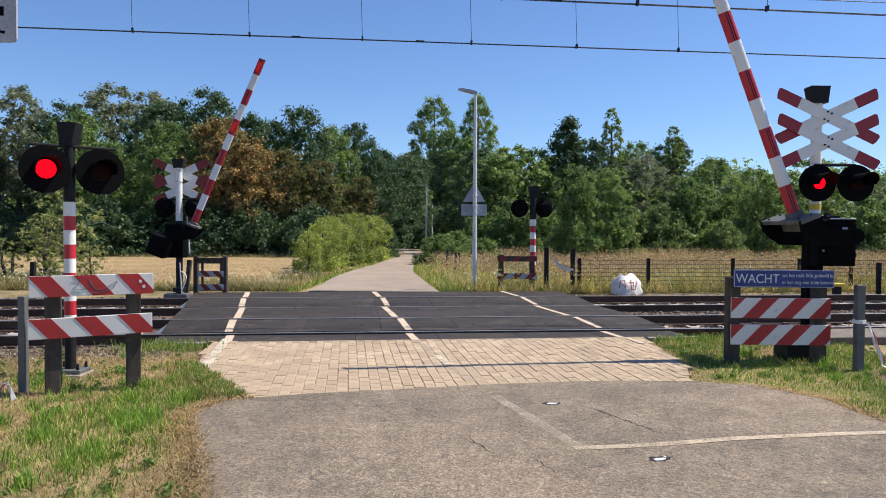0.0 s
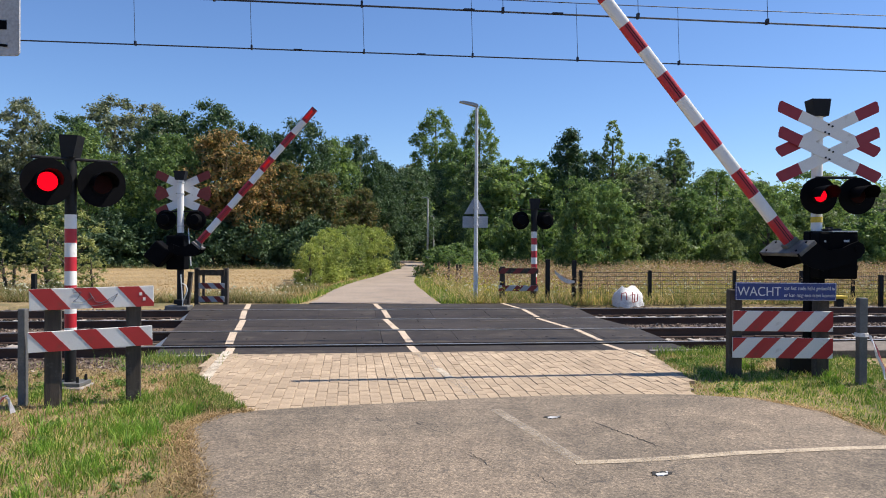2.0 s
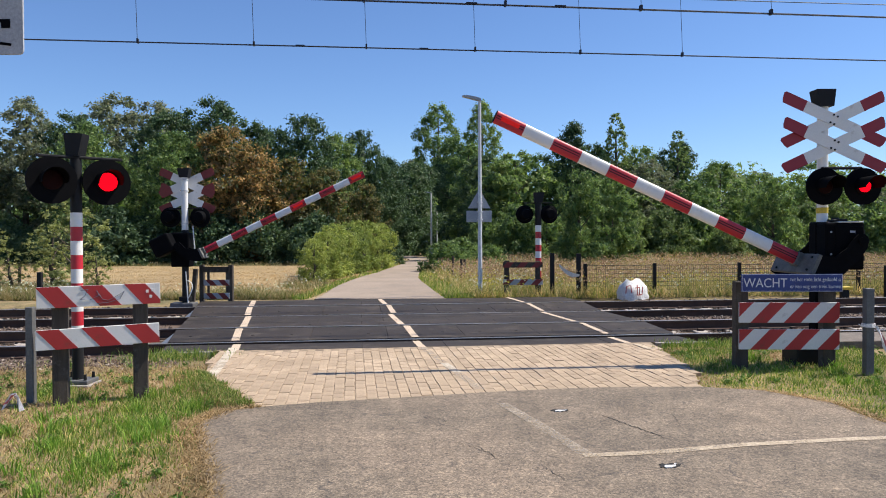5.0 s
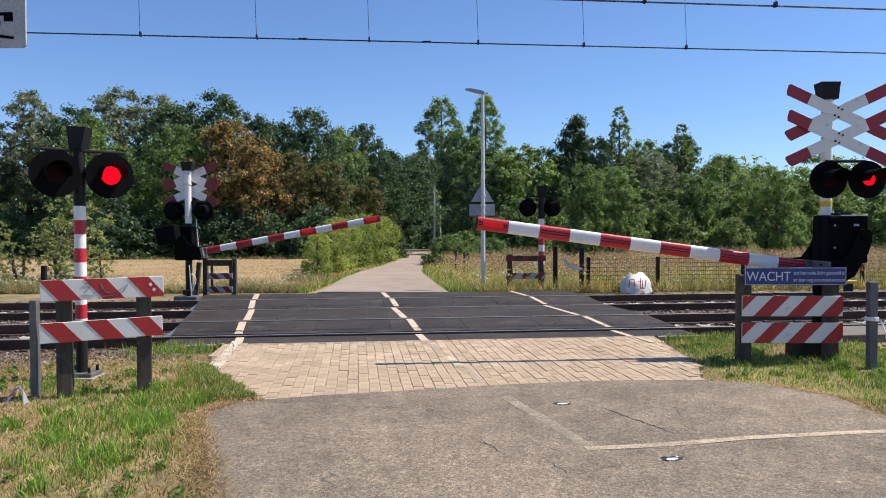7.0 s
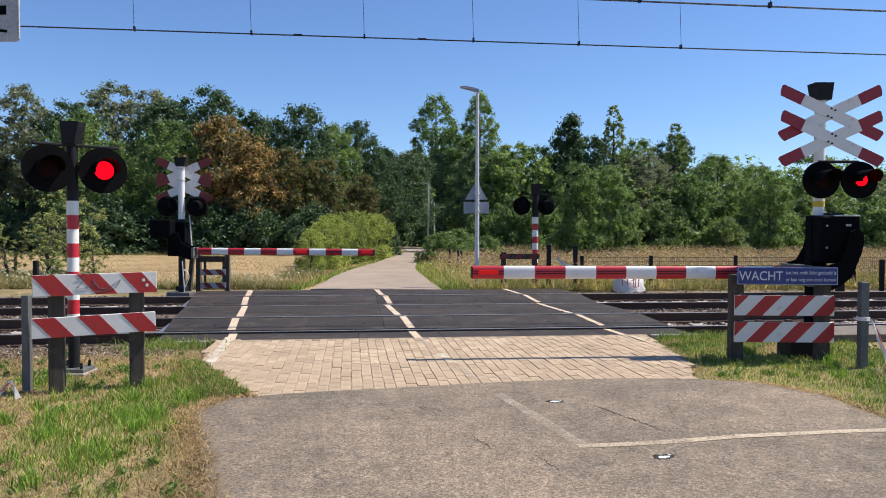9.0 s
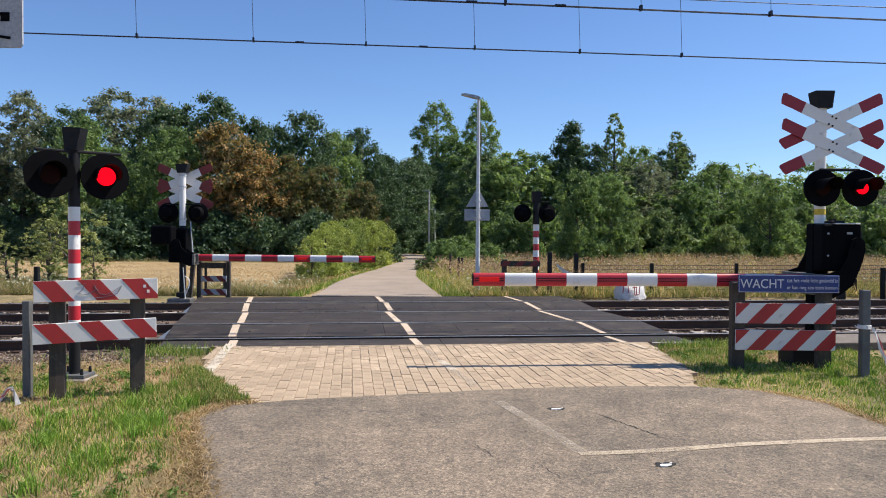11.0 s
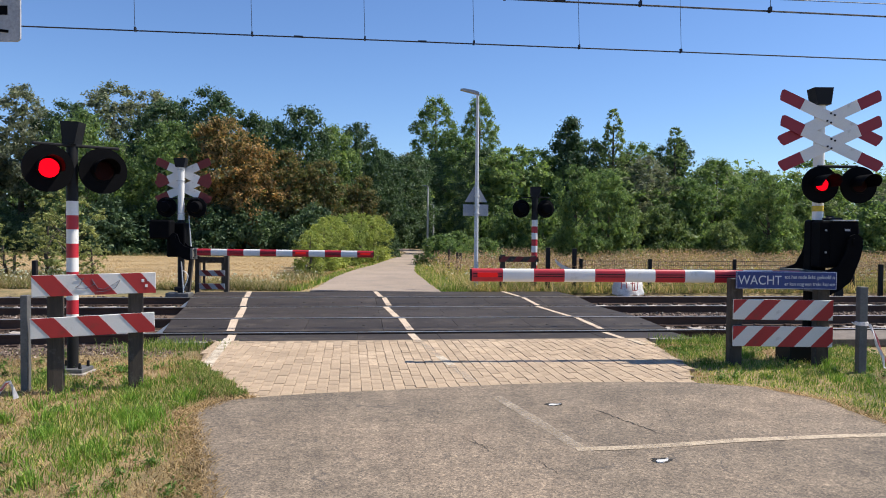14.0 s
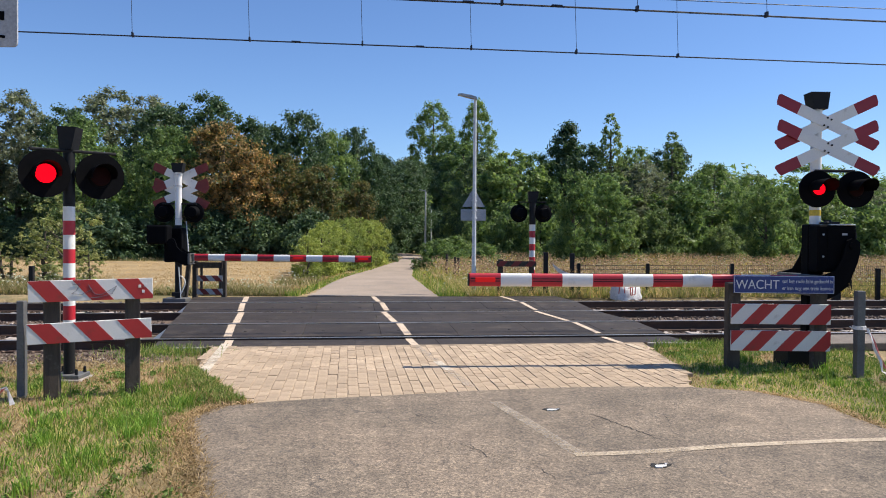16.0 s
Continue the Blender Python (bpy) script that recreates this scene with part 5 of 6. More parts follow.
# ---------------------------------------------------------------- vegetation
def leaves(rng, centres, radii, count, size, flat=0.55):
    """Small pointed leaves strewn over blobs; returns vertices and triangles."""
    k = rng.choice(len(centres), count, p=radii ** 2 / (radii ** 2).sum())
    d = rng.normal(size=(count, 3))
    d /= np.linalg.norm(d, axis=1)[:, None]
    rr = radii[k] * np.minimum(np.abs(rng.normal(0, 0.55, count) + 0.45), 1.2)
    c = centres[k] + d * rr[:, None] * np.array((1, 1, 0.8))
    nrm = d * flat + rng.normal(size=(count, 3)) * 0.6 + np.array((0, 0, 0.35))
    nrm /= np.linalg.norm(nrm, axis=1)[:, None]
    u = np.cross(nrm, rng.normal(size=(count, 3)))
    u /= np.linalg.norm(u, axis=1)[:, None]
    v = np.cross(nrm, u)
    s = size * rng.uniform(0.6, 1.35, count)[:, None]
    q = np.stack((c - u * s * 0.8 - v * s * 0.55, c - u * s * 0.5 + v * s * 0.7, c + u * s * 1.25), 1).reshape(-1, 3)
    return q, np.arange(count * 3).reshape(-1, 3)


def crown(name, seed, h0, h1, radius, form, blobs, count, size, material, gap=1.0, core=0):
    rng = np.random.default_rng(seed)
    cs, rs = [], []
    for _ in range(blobs):
        f = rng.uniform(0, 1)
        if form == "round":
            w = math.sqrt(max(0.05, 1 - (2 * f - 0.85) ** 2 / 1.35))
        elif form == "cone":
            w = 1.05 * (1 - f) ** 0.75 + 0.06
        elif form == "spire":
            w = 0.9 * (1 - f) ** 0.55 + 0.08
        elif form == "low":
            w = math.sqrt(max(0.03, 1 - f ** 2))
        else:
            w = 0.88 + 0.12 * math.sin(4 * f + seed)
            w *= min(1.0, 0.25 + 3.2 * (1.0 - f)) * min(1.0, 0.6 + 1.5 * f)
        a = rng.uniform(0, 2 * math.pi)
        q = radius * w * math.sqrt(rng.uniform(0.3, 1)) * rng.uniform(0.8, 1.1)
        cs.append((q * math.cos(a), q * math.sin(a), h0 + (h1 - h0) * f))
        rs.append(radius * rng.uniform(0.11, 0.29) * gap * (1 - 0.35 * f))
    v, f = leaves(rng, np.array(cs), np.array(rs), int(count * 0.9), size)
    if core:
        # inner foliage that closes the heart of the crown
        inner = np.array(cs) * (0.68, 0.68, 1.0)
        inner[:, 2] = h0 + (inner[:, 2] - h0) * 0.84
        v2, f2 = leaves(rng, inner, np.array(rs) * 1.1, core, size * 2.4)
        v, f = np.vstack((v, v2)), np.vstack((f, f2 + len(v)))
    return mesh_np(name, v, f, material)


def trunk(name, seed, h, r, lean=0.0, limbs=9):
    rng = random.Random(seed)
    bm = B()
    pts = [Vector((0, 0, -0.3))]
    for i in range(1, 6):
        pts.append(Vector((lean * i + rng.uniform(-0.08, 0.08), rng.uniform(-0.08, 0.08), h * i / 5 * 0.9)))
    for i, (a, b) in enumerate(zip(pts, pts[1:])):
        cyl(bm, a, b, r * (1 - i * 0.17), r * (1 - (i + 1) * 0.17), 9, i == 0)
    for k in range(limbs):
        f = rng.uniform(0.28, 0.85)
        p = pts[0].lerp(pts[-1], f)
        a = rng.uniform(0, 6.28)
        reach = h * 0.26 * (1.1 - f)
        mid = p + Vector((math.cos(a) * reach * 0.6, math.sin(a) * reach * 0.6, reach * 0.45))
        end = p + Vector((math.cos(a) * reach * 1.2, math.sin(a) * reach * 1.2, reach * 1.1))
        cyl(bm, p, mid, r * 0.34 * (1.2 - f), r * 0.2 * (1.2 - f), 6, False)
        cyl(bm, mid, end, r * 0.2 * (1.2 - f), r * 0.05, 6, False)
    return finish(bm, name, BARK, True)


KINDS = {}


def kind_of_tree(key, label, h0, h1, radius, form, blobs, count, size, material, seed, gap=1.0, limbs=9, category="tree", core=1300):
    KINDS[key] = (label, category, trunk("trunk", seed, h1, 0.02 * h1 + 0.04, 0, limbs), crown("crown", seed, h0, h1, radius, form, blobs, count, size, material, gap, core if key not in ("slim", "sapling", "lime", "bigpoplar") else 0), h1)


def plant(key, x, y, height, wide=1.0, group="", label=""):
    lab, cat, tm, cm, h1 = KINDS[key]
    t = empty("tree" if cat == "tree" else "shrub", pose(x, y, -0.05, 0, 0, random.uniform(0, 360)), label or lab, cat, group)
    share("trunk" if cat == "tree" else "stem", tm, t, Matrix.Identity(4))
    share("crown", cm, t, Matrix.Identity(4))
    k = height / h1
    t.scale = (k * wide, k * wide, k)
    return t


def build_woods():
    kind_of_tree("oak", "broad dark green oak at the wood edge", 1.6, 10.0, 3.4, "round", 180, 26000, 0.098, LEAF_DEEP, 11)
    kind_of_tree("oak_b", "dense mid green broadleaf tree at the wood edge", 1.2, 9.5, 3.3, "round", 161, 24500, 0.098, LEAF_MID, 12)
    kind_of_tree("willow", "tall airy grey-green willow in the wood", 2.2, 11.5, 3.1, "tall", 142, 22298, 0.092, LEAF_PALE, 13, 0.85)
    kind_of_tree("chestnut", "chestnut with browned summer leaves", 1.0, 8.5, 2.9, "round", 152, 25728, 0.098, LEAF_BROWN, 14)
    kind_of_tree("olive", "olive-brown scorched tree at the wood edge", 0.8, 7.5, 2.6, "round", 133, 22298, 0.092, LEAF_OLIVE, 15)
    kind_of_tree("poplar", "tall bright green poplar beside the lane", 1.0, 11.5, 2.0, "tall", 152, 22654, 0.096, LEAF_MID, 16, 0.95)
    kind_of_tree("bigpoplar", "very tall airy poplar far down the lane", 3.0, 24.0, 4.6, "tall", 420, 40000, 0.165, LEAF_MID, 36, 1.05, 14)
    kind_of_tree("cone", "dark green conical tree in the wood edge", 0.8, 9.3, 2.9, "cone", 171, 24013, 0.092, LEAF_DEEP, 17)
    kind_of_tree("slim", "slender half-bare birch with pale leaves", 0.9, 9.8, 1.75, "spire", 420, 15000, 0.066, LEAF_SAGE, 18, 0.52, 26)
    kind_of_tree("young", "young bright green alder in the thicket", 0.4, 6.0, 1.9, "tall", 114, 17152, 0.081, LEAF_MID, 19)
    kind_of_tree("bush", "dense green shrub at the foot of the wood", 0.0, 3.0, 2.1, "low", 114, 11124, 0.083, LEAF_MID, 20, 1.0, 5, "shrub")
    kind_of_tree("darkbush", "dark shaded shrub under the trees", 0.0, 3.0, 2.3, "low", 114, 11124, 0.090, LEAF_DEEP, 21, 1.0, 5, "shrub")
    kind_of_tree("palebush", "pale green willow shrub in the meadow edge", 0.0, 3.0, 2.0, "low", 114, 11000, 0.075, LEAF_SAGE, 24, 0.95, 5, "shrub")
    kind_of_tree("lime", "yellow-green hedge shrub beside the lane", -0.05, 2.25, 1.2, "wild", 260, 18000, 0.036, LEAF_LIME, 22, 0.72, 8, "shrub")
    kind_of_tree("sapling", "sparse light green sapling beside the field", 0.2, 3.0, 1.0, "tall", 110, 3900, 0.046, LEAF_SAPLING, 23, 0.6, 12, "shrub")
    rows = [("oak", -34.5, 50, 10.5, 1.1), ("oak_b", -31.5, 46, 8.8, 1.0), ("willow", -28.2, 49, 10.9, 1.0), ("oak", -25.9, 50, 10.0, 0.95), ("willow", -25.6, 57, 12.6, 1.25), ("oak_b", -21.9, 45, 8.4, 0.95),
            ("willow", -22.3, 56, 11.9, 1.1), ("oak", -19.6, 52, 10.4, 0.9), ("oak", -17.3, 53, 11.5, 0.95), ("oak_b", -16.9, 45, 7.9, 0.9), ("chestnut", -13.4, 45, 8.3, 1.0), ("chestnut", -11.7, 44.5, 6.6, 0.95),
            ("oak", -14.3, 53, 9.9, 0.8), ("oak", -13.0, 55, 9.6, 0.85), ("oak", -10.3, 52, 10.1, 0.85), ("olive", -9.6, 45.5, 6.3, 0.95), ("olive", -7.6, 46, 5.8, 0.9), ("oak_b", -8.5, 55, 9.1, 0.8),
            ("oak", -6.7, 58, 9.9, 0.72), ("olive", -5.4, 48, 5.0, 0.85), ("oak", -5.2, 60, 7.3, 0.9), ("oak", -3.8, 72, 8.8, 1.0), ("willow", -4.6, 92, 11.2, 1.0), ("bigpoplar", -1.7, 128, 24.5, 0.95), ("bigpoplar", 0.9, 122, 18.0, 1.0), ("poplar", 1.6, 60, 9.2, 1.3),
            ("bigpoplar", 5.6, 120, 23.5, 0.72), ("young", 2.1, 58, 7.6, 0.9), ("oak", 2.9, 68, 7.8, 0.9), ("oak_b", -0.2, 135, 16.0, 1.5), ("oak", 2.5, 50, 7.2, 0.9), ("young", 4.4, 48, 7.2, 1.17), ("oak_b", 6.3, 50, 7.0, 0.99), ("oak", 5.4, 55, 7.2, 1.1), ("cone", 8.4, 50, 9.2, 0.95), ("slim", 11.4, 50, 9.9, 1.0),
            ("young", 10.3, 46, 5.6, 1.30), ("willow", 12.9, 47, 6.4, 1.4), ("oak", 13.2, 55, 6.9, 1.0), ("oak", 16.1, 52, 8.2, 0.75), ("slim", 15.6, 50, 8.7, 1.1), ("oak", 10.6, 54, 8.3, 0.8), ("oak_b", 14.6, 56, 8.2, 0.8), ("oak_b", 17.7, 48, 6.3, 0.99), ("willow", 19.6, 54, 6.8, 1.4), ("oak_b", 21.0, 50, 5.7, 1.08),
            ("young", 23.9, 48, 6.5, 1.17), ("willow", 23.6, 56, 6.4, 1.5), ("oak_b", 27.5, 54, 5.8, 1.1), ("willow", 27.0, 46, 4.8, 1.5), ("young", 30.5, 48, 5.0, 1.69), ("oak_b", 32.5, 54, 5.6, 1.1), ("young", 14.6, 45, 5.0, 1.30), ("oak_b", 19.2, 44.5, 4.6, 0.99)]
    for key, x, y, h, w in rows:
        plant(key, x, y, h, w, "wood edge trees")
    rng = random.Random(4)
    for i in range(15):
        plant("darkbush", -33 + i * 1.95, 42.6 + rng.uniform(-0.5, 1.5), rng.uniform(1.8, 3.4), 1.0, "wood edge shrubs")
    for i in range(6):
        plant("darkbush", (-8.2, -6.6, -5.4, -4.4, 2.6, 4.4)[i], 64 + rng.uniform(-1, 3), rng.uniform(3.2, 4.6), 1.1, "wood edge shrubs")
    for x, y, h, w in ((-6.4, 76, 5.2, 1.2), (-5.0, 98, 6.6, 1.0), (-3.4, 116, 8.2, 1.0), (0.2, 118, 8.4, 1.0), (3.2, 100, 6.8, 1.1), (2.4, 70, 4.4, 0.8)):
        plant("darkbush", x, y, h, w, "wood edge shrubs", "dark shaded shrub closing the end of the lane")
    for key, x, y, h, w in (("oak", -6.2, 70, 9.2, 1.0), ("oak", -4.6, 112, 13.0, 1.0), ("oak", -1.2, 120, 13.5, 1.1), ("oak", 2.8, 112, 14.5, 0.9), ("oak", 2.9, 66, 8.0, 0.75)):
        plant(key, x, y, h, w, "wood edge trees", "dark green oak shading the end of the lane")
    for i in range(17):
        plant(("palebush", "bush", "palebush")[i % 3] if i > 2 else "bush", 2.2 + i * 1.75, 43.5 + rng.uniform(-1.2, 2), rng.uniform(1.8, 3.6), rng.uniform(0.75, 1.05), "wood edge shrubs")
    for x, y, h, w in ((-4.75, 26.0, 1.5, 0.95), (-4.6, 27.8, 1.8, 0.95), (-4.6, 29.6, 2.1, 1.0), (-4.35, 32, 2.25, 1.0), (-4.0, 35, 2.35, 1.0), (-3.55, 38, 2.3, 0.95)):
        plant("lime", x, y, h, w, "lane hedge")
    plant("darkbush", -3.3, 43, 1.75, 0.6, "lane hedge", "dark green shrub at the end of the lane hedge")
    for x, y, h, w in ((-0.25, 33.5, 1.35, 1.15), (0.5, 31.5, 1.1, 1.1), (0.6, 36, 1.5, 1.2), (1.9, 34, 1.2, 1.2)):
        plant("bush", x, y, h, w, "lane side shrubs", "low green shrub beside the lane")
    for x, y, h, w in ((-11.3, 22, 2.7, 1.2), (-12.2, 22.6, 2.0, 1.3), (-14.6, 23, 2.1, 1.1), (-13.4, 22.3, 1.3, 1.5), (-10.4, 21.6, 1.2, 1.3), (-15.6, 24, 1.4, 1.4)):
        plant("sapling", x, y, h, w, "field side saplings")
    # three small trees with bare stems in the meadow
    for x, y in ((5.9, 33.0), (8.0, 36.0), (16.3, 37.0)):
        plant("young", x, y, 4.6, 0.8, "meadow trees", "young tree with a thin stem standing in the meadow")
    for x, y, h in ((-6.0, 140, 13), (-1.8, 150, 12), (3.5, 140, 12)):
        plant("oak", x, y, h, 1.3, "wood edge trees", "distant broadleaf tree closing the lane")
    # far woods that close the view
    g = np.random.default_rng(8)
    cs = np.array([(x + g.uniform(-1, 1), 88 + g.uniform(-4, 10), z) for x in np.arange(-75, 80, 2.2) for z in (1.0, 3.2, 5.4, 7.0 + g.uniform(-1.2, 1.2)) if not -4.5 < x < 2.5])
    v, f = leaves(g, cs, np.full(len(cs), 2.3) * g.uniform(0.8, 1.2, len(cs)), 120000, 0.24)
    tagged(new("far_woods", mesh_np("far_woods", v, f, LEAF_MID)), "distant green woodland closing the view", "woods", kind="stuff")


def blades(name, pts, lo, hi, width, material, label, lean=0.35, seed=1, category="grass", simple=False):
    rng = np.random.default_rng(seed)
    p = np.array(pts, float)
    c = len(p)
    a = rng.uniform(0, 2 * math.pi, c)
    h = rng.uniform(lo, hi, c) * rng.uniform(0.7, 1.1, c)
    side = np.stack((np.cos(a), np.sin(a), np.zeros(c)), 1) * (width * rng.uniform(0.6, 1.3, c))[:, None]
    b = rng.uniform(0, 2 * math.pi, c)
    out = np.stack((np.cos(b), np.sin(b), np.zeros(c)), 1) * (h * lean * rng.uniform(0.2, 1.6, c))[:, None]
    up = np.zeros((c, 3))
    up[:, 2] = h
    if simple:
        v = np.stack((p - side * 0.6, p + side * 0.6, p + out + up), 1).reshape(-1, 3)
        return tagged(new(name, mesh_np(name, v, np.arange(c * 3).reshape(-1, 3), material)), label, category, kind="stuff")
    v = np.stack((p - side / 2, p + side / 2, p + out * 0.35 + up * 0.6 + side * 0.4, p + out * 0.35 + up * 0.6 - side * 0.4, p + out + up * 0.95), 1).reshape(-1, 3)
    i = np.arange(c) * 5
    faces = [(q, q + 1, q + 2, q + 3) for q in i.tolist()] + [(q + 3, q + 2, q + 4) for q in i.tolist()]
    return tagged(new(name, mesh_np(name, v, faces, material)), label, category, kind="stuff")


def build_grass():
    rng = np.random.default_rng(3)
    green, dry, tuft = [], [], []
    for _ in range(120000):
        x, y = rng.uniform(-6.2, -0.8), rng.uniform(3.2, 9.8)
        n = across(x, y)
        lim = edge_x(LEFT_EDGE, y) if not 6.4 < y < 7.7 else min(-1.75, -1.73 - (y - 6.5) * 0.7)
        if x > lim + 0.04 * noise.noise((y * 3, 2, 1)) or n > 9.9:
            continue
        if n > 9.1 and rng.random() < 0.55 + 0.4 * (n - 9.1):
            continue
        patch = noise.noise((x * 0.9, y * 0.9, 0.3)) + 0.5 * noise.noise((x * 2.7, y * 2.7, 5))
        lush = math.exp(-((x + 2.75) / 0.45) ** 2 - ((y - 6.3) / 1.0) ** 2)
        z = ground_z(x, y) - 0.01
        edge = max(0.0, 1 - (lim - x) / 0.25)
        if edge > 0 and rng.random() < 0.75 * edge:
            dry.append((x, y, z))
        elif patch + 0.8 * noise.noise((x * 6, y * 6, 1)) + 1.7 * lush + rng.uniform(-0.45, 0.45) > 0.36:
            (tuft if lush > 0.2 or patch > 0.42 else green).append((x, y, z))
        elif rng.random() < 0.75:
            dry.append((x, y, z))
    for _ in range(85000):
        x, y = rng.uniform(2.3, 9.0), rng.uniform(4.6, 10.4)
        n = across(x, y)
        lim = edge_x(RIGHT_EDGE, y)
        if x < lim - 0.03 + 0.05 * noise.noise((y * 3, 9, 1)) or n > 10.05:
            continue
        if x > 5.5 and y > 9.2:
            continue
        patch = noise.noise((x * 0.9, y * 0.9, 7.3)) + 0.5 * noise.noise((x * 2.7, y * 2.7, 5))
        z = ground_z(x, y) - 0.01
        d = (x - lim) if y > 7.3 else (7.4 - y) * 0.3 + (x - lim)
        edge = max(0.0, 1 - d / 0.3)
        if edge > 0 and rng.random() < 0.6 * edge:
            dry.append((x, y, z))
        elif patch + rng.uniform(-0.25, 0.25) > -0.32:
            (tuft if patch > 0.25 or y > 8.3 else green).append((x, y, z))
        else:
            dry.append((x, y, z))
    for _ in range(9000):
        y = rng.uniform(6.55, 8.2)
        x = -1.75 - (y - 6.5) * 0.62 - abs(rng.normal(0, 0.16)) + 0.10 * noise.noise((y * 5, 3, 2)) + rng.uniform(0, 0.16) ** 1.5
        (tuft if rng.random() < 0.45 else dry).append((x, y, -0.012))
    blades("verge_grass", green, 0.02, 0.06, 0.007, GRASS, "short green verge grass", 0.6, 1)
    blades("tall_verge_grass", tuft, 0.035, 0.10, 0.007, GRASS, "lush green grass tufts on the verge", 0.5, 2)
    blades("dry_verge_grass", dry, 0.02, 0.07, 0.006, GRASS_DRY, "flattened straw-dry verge grass", 1.3, 3)
    # broad-leaved weeds between the grass
    wc = []
    while len(wc) < 230:
        if rng.random() < 0.6:
            x, y = rng.uniform(-5.5, -1.3), rng.uniform(3.4, 8.8)
            ok = x < edge_x(LEFT_EDGE, y) - 0.05 and noise.noise((x * 1.3, y * 1.3, 8)) > -0.05
        else:
            x, y = rng.uniform(2.7, 7.0), rng.uniform(5.6, 9.8)
            ok = x > edge_x(RIGHT_EDGE, y) + 0.1 and y > 7.45
        if ok:
            wc.append((x, y, ground_z(x, y) + 0.03))
    v, f = leaves(rng, np.array(wc), rng.uniform(0.03, 0.09, len(wc)), len(wc) * 60, 0.013)
    tagged(new("verge_weeds", mesh_np("verge_weeds", v, f, WEED)), "broad-leaved green weeds between the verge grass", "weeds", kind="stuff")
    # tall single tufts standing in the verge
    tf = []
    for _ in range(55):
        if rng.random() < 0.7:
            y = rng.uniform(3.5, 7.6)
            x = min(edge_x(LEFT_EDGE, y), -1.75) - 0.12 - abs(rng.normal(0, 1.0))
        else:
            x, y = rng.uniform(3.3, 6.5), rng.uniform(7.5, 9.6)
        for _ in range(int(rng.uniform(30, 110))):
            tx, ty = x + rng.normal(0, 0.055), y + rng.normal(0, 0.05)
            tf.append((tx, ty, ground_z(tx, ty) - 0.01))
    blades("grass_tufts", tf, 0.07, 0.17, 0.008, TUFT, "taller fresh green grass tufts in the verge", 0.55, 12)
    # straw fringe where the verge meets the asphalt
    fr = []
    for _ in range(3800):
        y = rng.uniform(3.4, 6.6)
        fr.append((edge_x(LEFT_EDGE, y) - abs(rng.normal(0, 0.11)) + 0.03 + 0.10 * max(0.0, noise.noise((y * 2.2, 4, 4))) + abs(rng.normal(0, 0.03)), y, -0.004))
    for _ in range(4000):
        t = rng.uniform(0, 1)
        y = 7.35 - 1.6 * t
        fr.append((edge_x(RIGHT_EDGE, y) + abs(rng.normal(0, 0.08)) - 0.02, y, -0.02))
    blades("straw_fringe", fr, 0.02, 0.05, 0.007, GRASS_DRY, "dry straw fringe along the asphalt edge", 2.2, 4)

    def lane_x(y):
        return float(np.interp(y, (18.35, 19.5, 23.5, 28, 32.5, 39, 44), (-1.87, -1.88, -2.11, -2.32, -2.21, -2.05, -1.88))), float(np.interp(y, (18.35, 19.5, 23.5, 28, 32.5, 39, 44), (1.78, 1.64, 1.43, 1.16, 0.93, 0.87, 0.77)))

    straw, mead, vg, bl, by = [], [], [], [], []
    heads = []
    for _ in range(260000):
        y = 18.5 + 27 * rng.uniform(0, 1) ** 1.5
        x = rng.uniform(-0.75, 0.72) * y
        n = across(x, y)
        if n < 18.25:
            continue
        c, hw = lane_x(y)
        off = abs(x - c) - hw
        if off < 0.02:
            continue
        z = -0.05
        patch = noise.noise((x * 0.35, y * 0.35, 2.2))
        if off < (0.35 if x < c else 0.8) and rng.random() < 0.9:
            vg.append((x, y, z))
        elif x < c:
            if n < 19.6 or (x > -6.5 and y < 24 and patch > -0.1) or y > 40.5 or x < -10.5 and y < 23.5:
                mead.append((x, y, z))
                if rng.random() < 0.02:
                    bl.append((x, y, rng.uniform(0.15, 0.4)))
            else:
                straw.append((x, y, z))
        else:
            mead.append((x, y, z))
            if rng.random() < 0.35 and y > 19.5 + 3 * patch:
                heads.append((x, y, z))
            if rng.random() < 0.045:
                (by if rng.random() < 0.6 else bl).append((x, y, rng.uniform(0.2, 0.55)))
    blades("straw_field", straw, 0.03, 0.11, 0.024, STRAW, "golden straw stubble field", 1.1, 5, "field", True)
    left = [p for p in mead if p[0] < lane_x(p[1])[0]]
    right = [p for p in mead if p[0] >= lane_x(p[1])[0]]
    blades("meadow_left", left, 0.08, 0.36, 0.02, MEADOW, "weedy green and straw field margin", 0.8, 6, "meadow", True)
    blades("meadow_right", right, 0.12, 0.46, 0.02, MEADOW_GREEN, "tall green and dry wildflower meadow", 0.75, 7, "meadow", True)
    v, f = leaves(rng, np.array([(x, y, rng.uniform(0.32, 0.68)) for x, y, z in heads]), np.full(len(heads), 0.06), len(heads) * 2, 0.024)
    tagged(new("seed_heads", mesh_np("seed_heads", v, f, SEED)), "dry brown seed heads over the meadow", "meadow", kind="stuff")
    blades("lane_grass", vg, 0.06, 0.22, 0.02, GRASS, "short green grass along the lane", 0.5, 8, "grass", True)
    for nm, pts, mt in (("white_flowers", bl, BLOSSOM), ("yellow_flowers", by, BLOSSOM_Y)):
        if pts:
            v, f = leaves(rng, np.array(pts), np.full(len(pts), 0.035), len(pts) * 5, 0.022)
            tagged(new(nm, mesh_np(nm, v, f, mt)), "small wild flowers in the meadow", "flowers", kind="stuff")
    # weeds along the ballast and panel edges
    wd = []
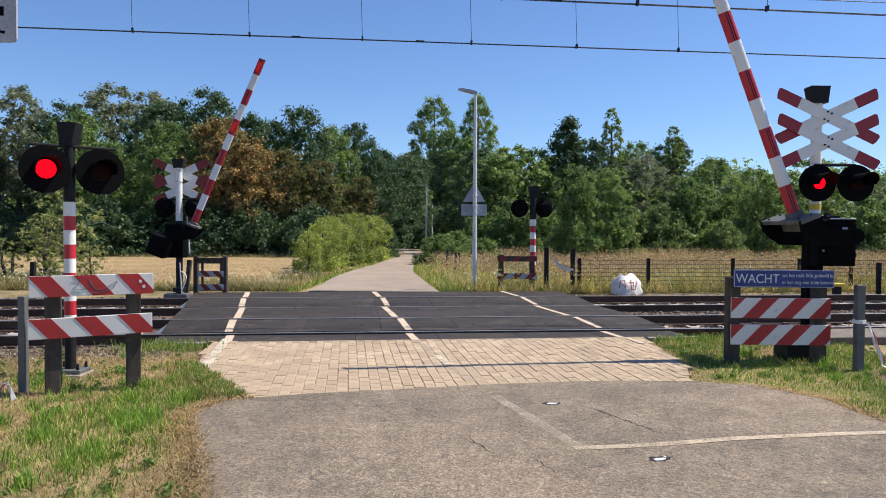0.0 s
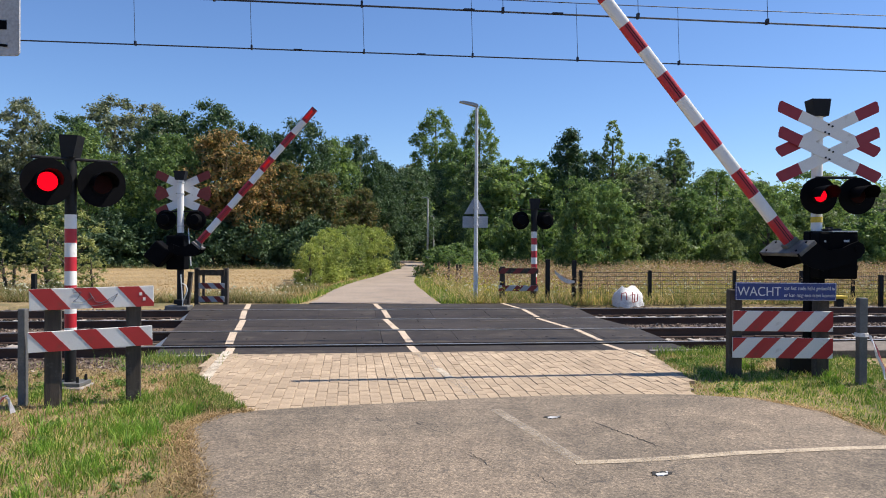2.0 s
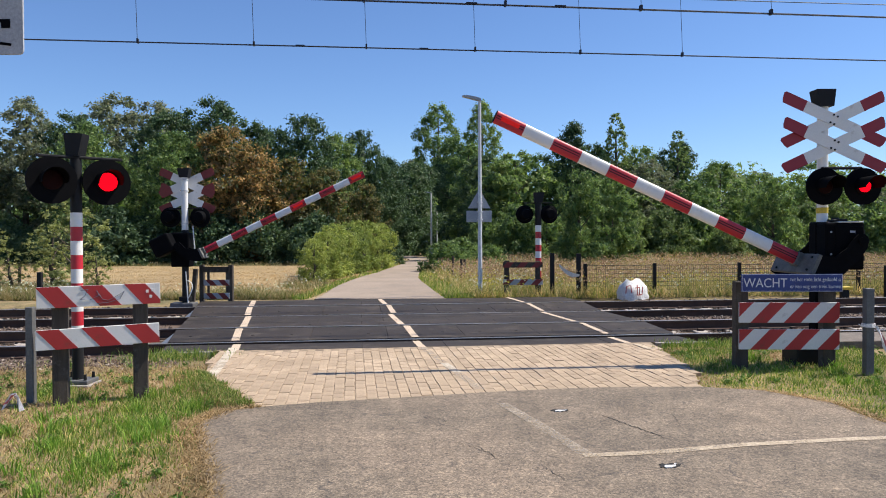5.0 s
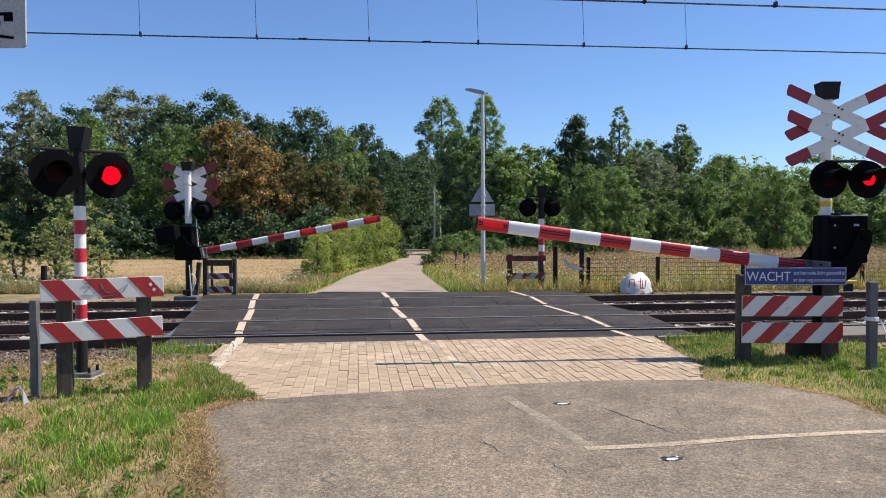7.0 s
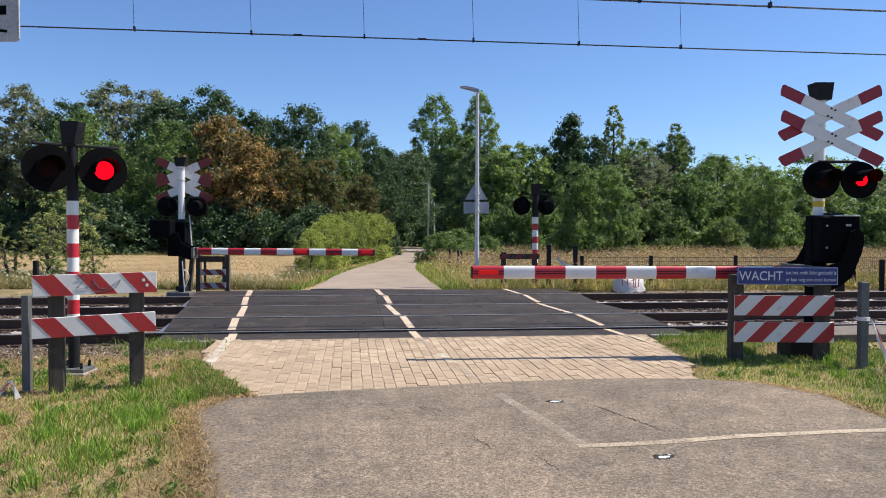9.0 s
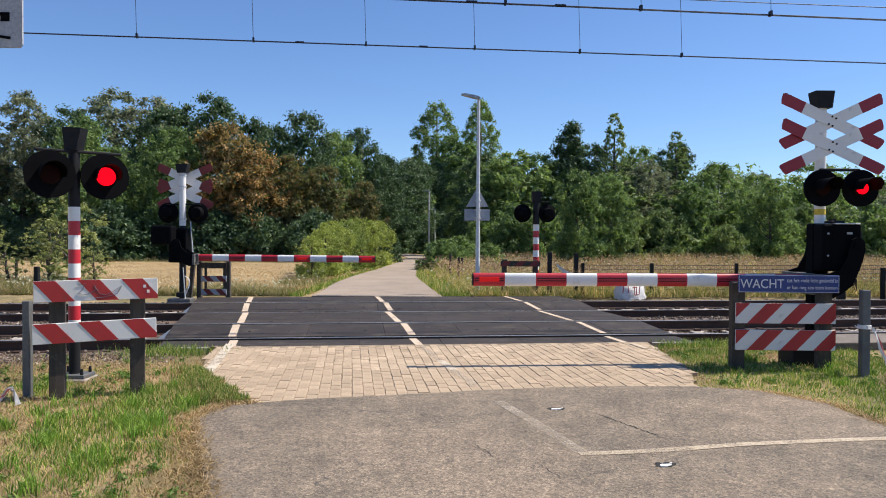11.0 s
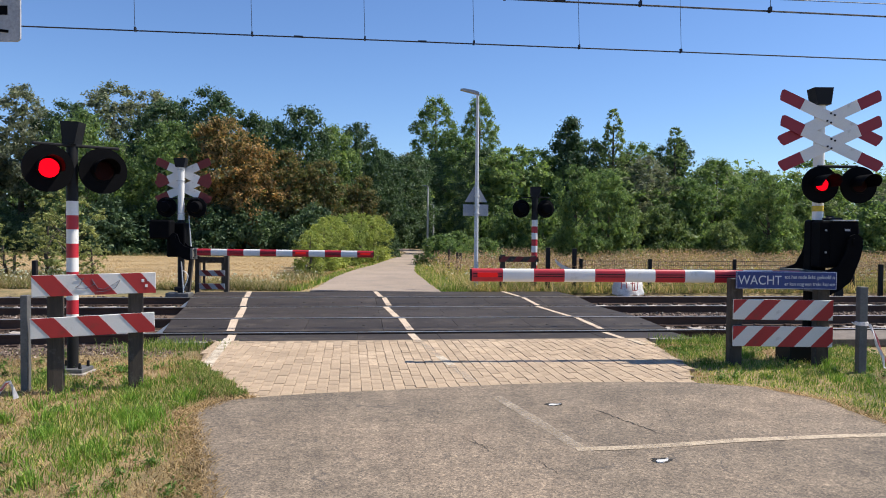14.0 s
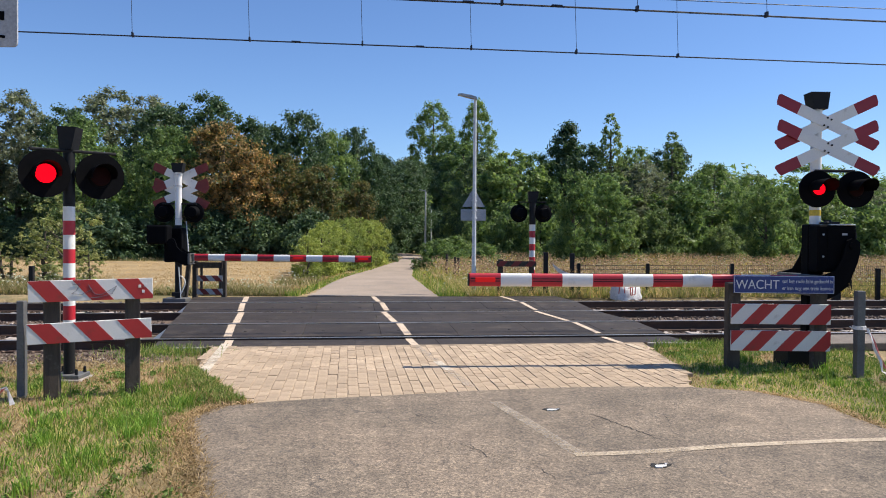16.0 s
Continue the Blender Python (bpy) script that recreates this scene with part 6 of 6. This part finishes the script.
    for _ in range(7000):
        s, n = rng.uniform(4.3, 9), rng.normal(10.05, 0.18)
        x, y = T(s, n)
        if n < 10.5 and y < 11.3:
            wd.append((x, y, -0.08))
    for _ in range(1500):
        s, n = rng.normal(-2.45, 0.3), rng.normal(9.8, 0.25)
        wd.append((*T(s, n), -0.05))
    blades("edge_weeds", wd, 0.05, 0.15, 0.008, GRASS, "green weeds along the track edge", 0.5, 9)


# field colour under the straw, and the bare soil of the meadow
def build_field():
    xs = np.linspace(-60, -4.6, 40)
    ys = np.linspace(19.4, 41.5, 30)
    verts = [(x, y, ground_z(x, y) + 0.03) for y in ys for x in xs]
    w = len(xs)
    faces = [(j * w + i, j * w + i + 1, (j + 1) * w + i + 1, (j + 1) * w + i) for j in range(len(ys) - 1) for i in range(w - 1)]
    mt = surface("straw_soil", (0.27, 0.19, 0.092), (0.42, 0.305, 0.155), 0.4, 9, 0.95, bmp=0.8, dist=0.05, grain=1.6)
    tagged(new("field", mesh_np("field", verts, faces, mt)), "golden stubble field beyond the tracks", "field", kind="structure")


build_ground()
build_apron()
build_far_road()
build_field()
build_crossing()
build_rails()
build_ballast()
build_near_left_signal()
NEAR_BOOM = build_near_barrier()
FAR_BOOM = build_far_barrier()
build_far_right_signal()
build_left_fence()
build_right_fence()
build_steel_posts()
build_high_sign()
build_lamp_posts()
build_far_fences()
build_trackside()
build_wires()
build_woods()
build_grass()
build_pavers()


# ---------------------------------------------------------------- what moves
def motions():
    near = [(0, 68.9), (0.5, 64.5), (1, 60.4), (1.5, 55.5), (2, 50.9), (2.5, 46.6), (3, 42.3), (3.5, 38.1), (4.0, 33.4), (5.2, 22.8), (6.3, 13.3), (6.5, 11.6), (7, 7.7), (7.5, 3.9), (8, 0.9), (8.5, -0.6), (9, 0.15), (9.5, 0.15), (16, 0.15)]
    far = [(0, 67.4), (0.5, 62.9), (1, 58.7), (1.5, 54.0), (2, 49.6), (2.5, 45.5), (3, 41.4), (3.5, 37.6), (4.0, 33.6), (5.2, 24.0), (6.3, 15.7), (6.5, 14.1), (7, 10.4), (7.5, 7.2), (8, 3.8), (8.5, 0.9), (9, -0.3), (9.5, -0.3), (16, -0.3)]
    walk(NEAR_BOOM, [(t, pose(0.29, 0.0, 1.41, 0, a, 5.3)) for t, a in near])
    walk(FAR_BOOM, [(t, pose(-0.035, -0.36, 1.312, 0, -a, 2.0)) for t, a in far])
    # the two lamps of each signal flash in turn; a lamp that is out draws back into its housing
    to_second = [0.25, 0.95, 1.59, 2.25, 2.91, 3.56, 4.22, 4.87, 5.53, 6.20, 6.85, 7.45, 8.15, 8.82, 9.46, 10.12, 10.78, 11.45, 12.15, 12.75, 13.41, 14.07, 14.72, 15.38]
    to_first = [0.57, 1.26, 1.92, 2.58, 3.24, 3.88, 4.54, 5.20, 5.86, 6.55, 7.17, 7.82, 8.53, 9.13, 9.80, 10.45, 11.10, 11.85, 12.45, 13.08, 13.74, 14.39, 15.05, 15.71]
    turns = sorted([(t, 1) for t in to_second] + [(t, 0) for t in to_first])
    for lamp, which in LAMPS:
        place = lambda on: pose(0, -0.028 if on else 0.05, 0)
        state = 0
        rows = [(0, place(state == which))]
        for t, nxt in turns:
            rows += [(t - 0.017, place(state == which)), (t + 0.017, place(nxt == which))]
            state = nxt
        rows.append((16, place(state == which)))
        walk(lamp, rows)


motions()
